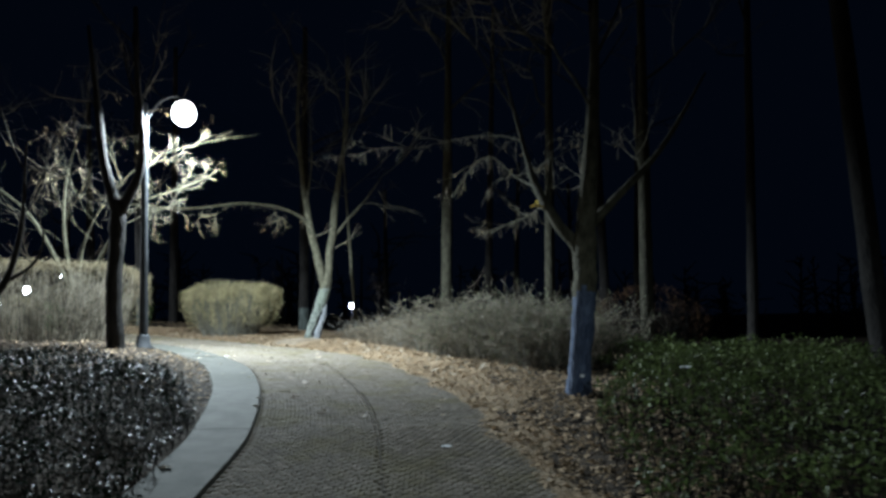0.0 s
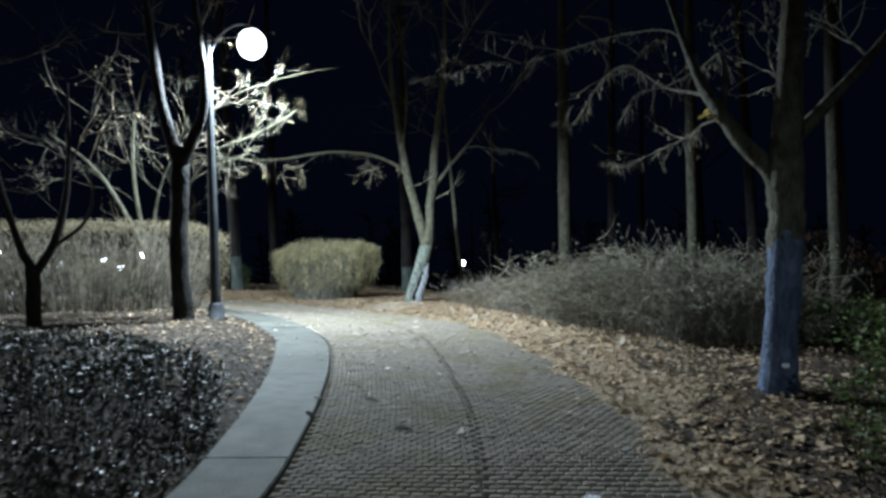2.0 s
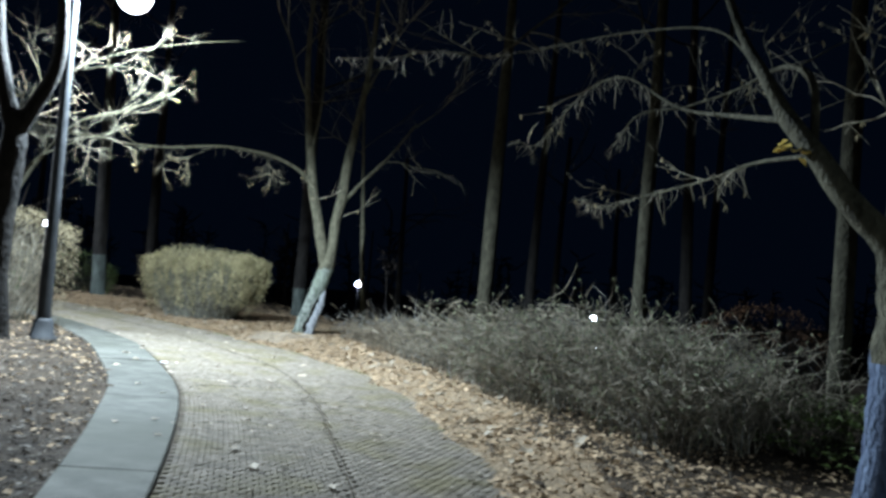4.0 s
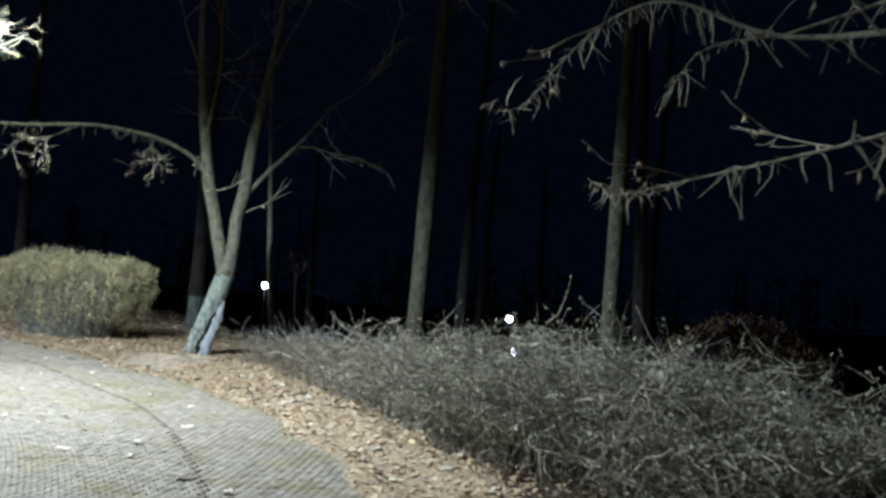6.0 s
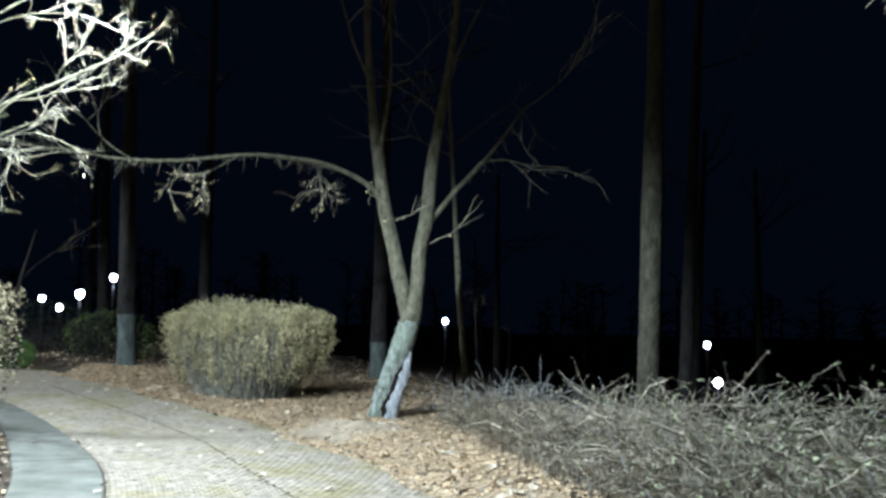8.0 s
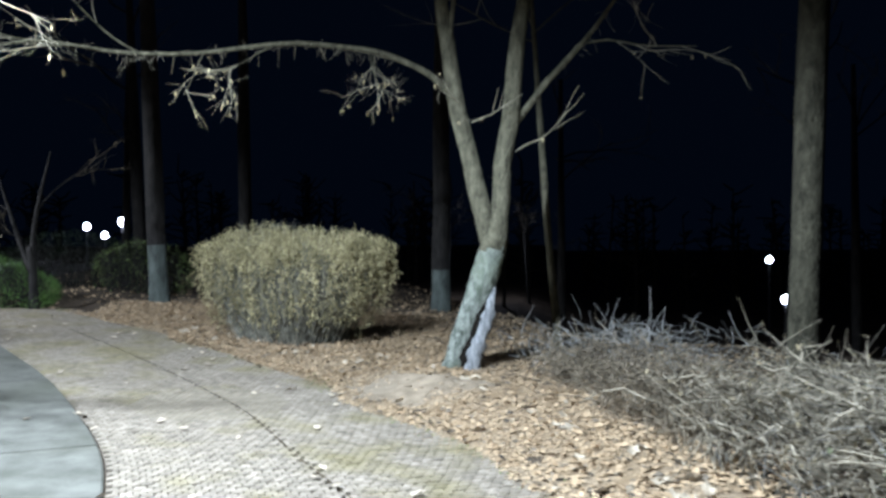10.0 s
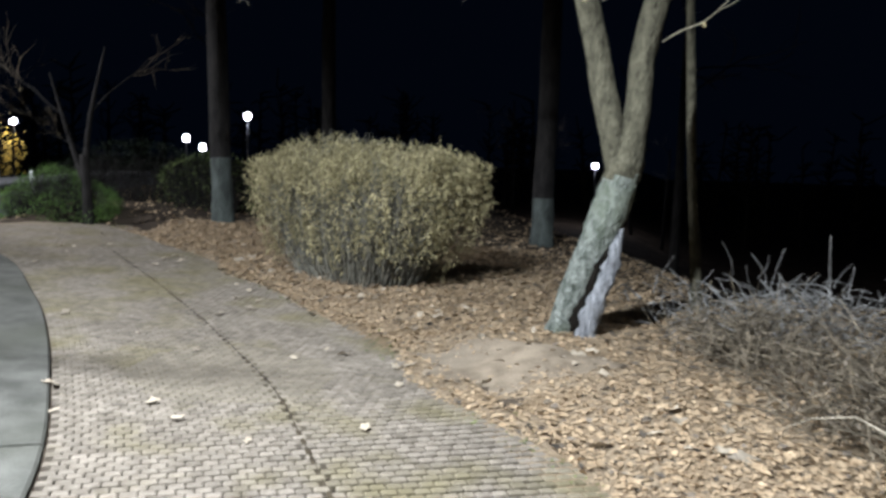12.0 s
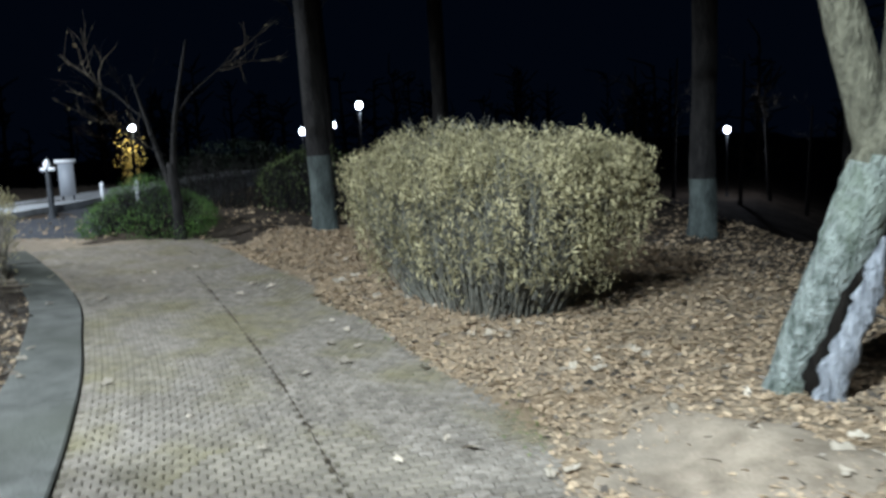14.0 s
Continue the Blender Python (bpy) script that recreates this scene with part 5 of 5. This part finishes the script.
xy = xy[~inside(xy[:, 0], xy[:, 1], AREA)][:k]
k = len(xy)
a, ln = rng.uniform(0, 6.28, k), rng.uniform(0.04, 0.22, k)
d = np.c_[np.cos(a) * ln, np.sin(a) * ln]
end = xy + d
P = np.stack([np.c_[xy, land(xy[:, 0], xy[:, 1]) + 0.012], np.c_[xy + d * 0.5 + rng.normal(0, 0.008, (k, 2)), land(*(xy + d * 0.5).T) + 0.022], np.c_[end, land(end[:, 0], end[:, 1]) + 0.018]], 1)
tagged(mesh_from("fallen_twigs", *twig_field(P, rng.uniform(0.0015, 0.004, k), np.full(k, 0.0012)), M_TWIG_GREY), "thin grey twigs fallen among the leaves", "fallen twigs", kind="stuff")
rng = np.random.default_rng(86)
meshes = []
for q in range(6):
    verts, faces, k = [(0, 0, 0.004)], [], 18
    for ring in (0.55, 1.0):
        for a in np.linspace(0, 2 * np.pi, k, endpoint=False):
            r = 0.045 * ring * (1 + 0.22 * math.cos(5 * a + q) * ring + 0.08 * math.sin(9 * a + q))
            x, y = r * math.cos(a) * 1.25, r * math.sin(a) * (0.55 + 0.07 * q)
            verts.append((x, y, 0.004 + (4.0 + q) * y * y + 2.2 * x * x * (1 if q % 2 else -0.5) + 0.004 * ring * math.sin(3 * a + q)))
    for j in range(k):
        n2 = (j + 1) % k
        faces.append((0, 1 + j, 1 + n2))
        faces.append((1 + j, 1 + k + j, 1 + k + n2, 1 + n2))
    me = bpy.data.meshes.new("fallen_leaf")
    me.from_pydata(verts, [], faces)
    me.materials.append(M_LITTER_PALE)
    meshes.append(me)
placed = 0
while placed < 155:
    s_, w_ = (rng.uniform(8, arc[-1] - 1) if placed % 2 else rng.uniform(18, arc[-1] - 2)), rng.uniform(-0.2, 1.0)
    a, b = along(LC, s_), RC[np.argmin(np.hypot(*(RC - along(LC, s_)).T))]
    p = a + (b - a) * w_
    if not inside(np.array([p[0]]), np.array([p[1]]), AREA)[0]:
        continue
    ob = new("fallen_leaf", meshes[placed % 6])
    ob.location = (p[0], p[1], float(base_height(p[0], p[1])) + 0.016)
    ob.rotation_euler = (rng.normal(0, 0.2), rng.normal(0, 0.15), rng.uniform(0, 6.28))
    ob.scale = [rng.uniform(0.4, 1.0)] * 3
    tagged(ob, "pale dry leaf lying on the paved path", "fallen leaf", "leaves on the path")
    placed += 1

for q in range(160):
    i_ = rng.integers(60, len(RC) - 30)
    p = RC[i_] + rng.normal(0, 0.35, 2) + np.array((0.35, 0.3))
    if inside(np.array([p[0]]), np.array([p[1]]), AREA)[0]:
        continue
    ob = new("fallen_leaf", meshes[q % 6])
    ob.location = (p[0], p[1], land1(p[0], p[1]) + 0.022)
    ob.rotation_euler = (rng.normal(0, 0.35), rng.normal(0, 0.3), rng.uniform(0, 6.28))
    ob.scale = [rng.uniform(0.7, 1.35)] * 3
    tagged(ob, "curled pale dry leaf on top of the litter", "fallen leaf", "leaves beside the path")
k = 5200
pick = rng.integers(0, len(RC), k)
pos = RC[pick] + rng.normal(0, 0.13, (k, 2)) + np.array((-0.10, -0.06))
grow = np.sin(pos[:, 0] * 3.1 + 1) * np.sin(pos[:, 1] * 2.7) + 0.5 * np.sin(pos[:, 0] * 9 + pos[:, 1] * 7)
pos = pos[(grow > 0.35) & (pos[:, 1] > 12) & inside(pos[:, 0], pos[:, 1], AREA)]
k = len(pos)
z = np.maximum(land(pos[:, 0], pos[:, 1]), base_height(pos[:, 0], pos[:, 1]) - 0.004)
v, f = leaf_field(np.c_[pos, z], unit(rng, k) * (1, 1, 0.3) + np.array((0, 0, 0.3)), unit(rng, k) * 0.5 + np.array((0, 0, 1.0)), rng.uniform(0.012, 0.03, k), rng.uniform(0.008, 0.016, k))
tagged(mesh_from("moss", v, f, M_MOSS), "low green moss and weeds along the paving edge", "moss", kind="stuff")

# scraps of paper on the paving
for x, y, a, lift, on in ((0.25, 6.6, 0.4, 0.012, "path"), (-3.35, 14.5, 1.1, 0.012, "path"), (2.02, 5.95, 0.3, 0.80, "shrub")):
    bm = bmesh.new()
    bmesh.ops.create_grid(bm, x_segments=4, y_segments=3, size=0.5)
    for w in bm.verts:
        w.co = Vector((w.co.x * 0.075, w.co.y * 0.05, 0.006 * math.sin(w.co.x * 5 + w.co.y * 4)))
    bmesh.ops.solidify(bm, geom=bm.faces[:], thickness=0.0015)
    me = bpy.data.meshes.new("paper_scrap")
    bm.to_mesh(me)
    bm.free()
    me.materials.append(M_WHITE)
    ob = new("paper_scrap", me)
    ob.location, ob.rotation_euler = (x, y, float(base_height(x, y)) + lift), (0, 0, a)
    tagged(ob, "small crumpled white paper scrap on the " + on, "paper scrap", "paper scraps")

# ---- pavers ----
PW, PL, GAP = 0.075, 0.057, 0.007
mid = LC * 0.5 + np.array([RC[np.argmin(np.hypot(*(RC - q).T))] for q in LC]) * 0.5
tl = np.gradient(LC, axis=0)
tl /= np.linalg.norm(tl, axis=1)[:, None]
paving = empty("paving", (0, 0, 0), "small worn interlocking concrete pavers in staggered rows", "paving")
paving["kind"] = "structure"
rng = np.random.default_rng(88)
single = bpy.data.meshes.new("paver")
hw, hl, ch = (PW - GAP) / 2, (PL - GAP) / 2, 0.0085
shape = [(-hw, -hl, -0.05), (hw, -hl, -0.05), (hw, hl, -0.05), (-hw, hl, -0.05), (-hw, -hl, -0.005), (hw, -hl, -0.005), (hw, hl, -0.005), (-hw, hl, -0.005), (-hw + ch, -hl + ch, 0), (hw - ch, -hl + ch, 0), (hw - ch, hl - ch, 0), (-hw + ch, hl - ch, 0)]
faces1 = [(0, 1, 5, 4), (1, 2, 6, 5), (2, 3, 7, 6), (3, 0, 4, 7), (4, 5, 9, 8), (5, 6, 10, 9), (6, 7, 11, 10), (7, 4, 8, 11), (8, 9, 10, 11)]
single.from_pydata(shape, [], faces1)
single.materials.append(M_PAVER)
base = np.array(shape)
P_, T_ = [], []
s_, row = 7.0, 0
while s_ < arc[-1] - 0.05:
    a = along(LC, s_)
    t = np.array([np.interp(s_, arc, tl[:, 0]), np.interp(s_, arc, tl[:, 1])])
    t /= np.linalg.norm(t)
    w = np.array((t[1], -t[0]))
    k = np.arange(0, 60) * PW + (PW / 2 if row % 2 else 0) + 0.042
    q = a + w * k[:, None]
    P_.append(q)
    T_.append(np.repeat(t[None], len(q), 0))
    s_ += PL * (1.0 if s_ < 14 else 0.93)
    row += 1
P_, T_ = np.vstack(P_), np.vstack(T_)
SEAM = smooth_line([(-0.15, 4), (-0.3, 6.5), (-0.48, 8.2), (-0.9, 10.6), (-1.45, 13.2), (-2.25, 15.4), (-3.35, 17.0), (-4.05, 18.0), (-4.68, 18.7), (-5.6, 19.65), (-6.95, 20.95), (-8.2, 22.1)], 10)
ok = inside(P_[:, 0], P_[:, 1], np.vstack([RC, LC[::-1]])) & (distance(P_[:, 0], P_[:, 1], RC) > 0.03 + 0.05 * rng.uniform(0, 1, len(P_)))
P_, T_ = P_[ok], T_[ok]


def earth_joint(line, half):
    """Dark earth lying in an open joint of the paving."""
    t_ = np.gradient(line, axis=0)
    t_ /= np.linalg.norm(t_, axis=1)[:, None]
    n_ = np.c_[t_[:, 1], -t_[:, 0]]
    wide = half * np.clip(0.7 + 0.9 * np.sin(np.arange(len(line)) * 1.9) * np.sin(np.arange(len(line)) * 0.7), 0.12, 1.4)
    rows = []
    for w_ in (-1, 0, 1):
        q = line + n_ * (wide * w_)[:, None]
        rows.append(np.c_[q, base_height(q[:, 0], q[:, 1]) - 0.007 + 0.009 * (w_ == 0)])
    k_ = len(line)
    f_ = [(r * k_ + c_, (r + 1) * k_ + c_, (r + 1) * k_ + c_ + 1, r * k_ + c_ + 1) for r in (0, 1) for c_ in range(k_ - 1)]
    return mesh_from("joint", np.vstack(rows), f_, M_EARTH, paving, "dark earth packed in an open joint")


earth_joint(SEAM + np.c_[0.011 * np.ones(len(SEAM)), np.zeros(len(SEAM))], 0.015)
earth_joint(smooth_line([(-2.58, 13.07), (-2.2, 13.3), (-1.62, 13.68)], 14), 0.012)
gap = np.array([SEAM[np.argmin(np.hypot(*(SEAM - q).T))] for q in P_])
right_of = ((P_ - gap) * np.c_[T_[:, 1], -T_[:, 0]]).sum(1) > 0
P_ = P_ + np.c_[T_[:, 1], -T_[:, 0]] * (0.022 * right_of)[:, None]
Zp = base_height(P_[:, 0], P_[:, 1]) + rng.normal(0, 0.0014, len(P_)) - 0.015 * np.clip(1 - distance(P_[:, 0], P_[:, 1], RC) / 0.25, 0, 1)
yaw = np.arctan2(-T_[:, 0], T_[:, 1]) + rng.normal(0, 0.02, len(P_))
near = np.hypot(P_[:, 0] + 4.5, P_[:, 1] - 18.3)
pick = np.argsort(near)[:300]
solo = np.zeros(len(P_), bool)
solo[pick] = True
for q in pick:
    ob = new("paver", single)
    ob.location, ob.rotation_euler = (P_[q, 0], P_[q, 1], Zp[q]), (rng.normal(0, 0.01), rng.normal(0, 0.01), yaw[q])
    ob.parent = paving
rest = np.nonzero(~solo)[0]
cs, sn = np.cos(yaw[rest])[:, None], np.sin(yaw[rest])[:, None]
jx, jy = rng.normal(0, 0.01, (2, len(rest), 1))
bx, by, bz = base[None, :, 0], base[None, :, 1], base[None, :, 2]
V = np.stack([P_[rest, 0, None] + bx * cs - by * sn, P_[rest, 1, None] + bx * sn + by * cs, Zp[rest, None] + bz + bx * jx + by * jy], -1).reshape(-1, 3)
F = (np.arange(len(rest))[:, None, None] * 12 + np.array(faces1)[None]).reshape(-1, 4)
tagged(mesh_from("paver_field", V, F, M_PAVERS, paving, smooth=False), kind="stuff")
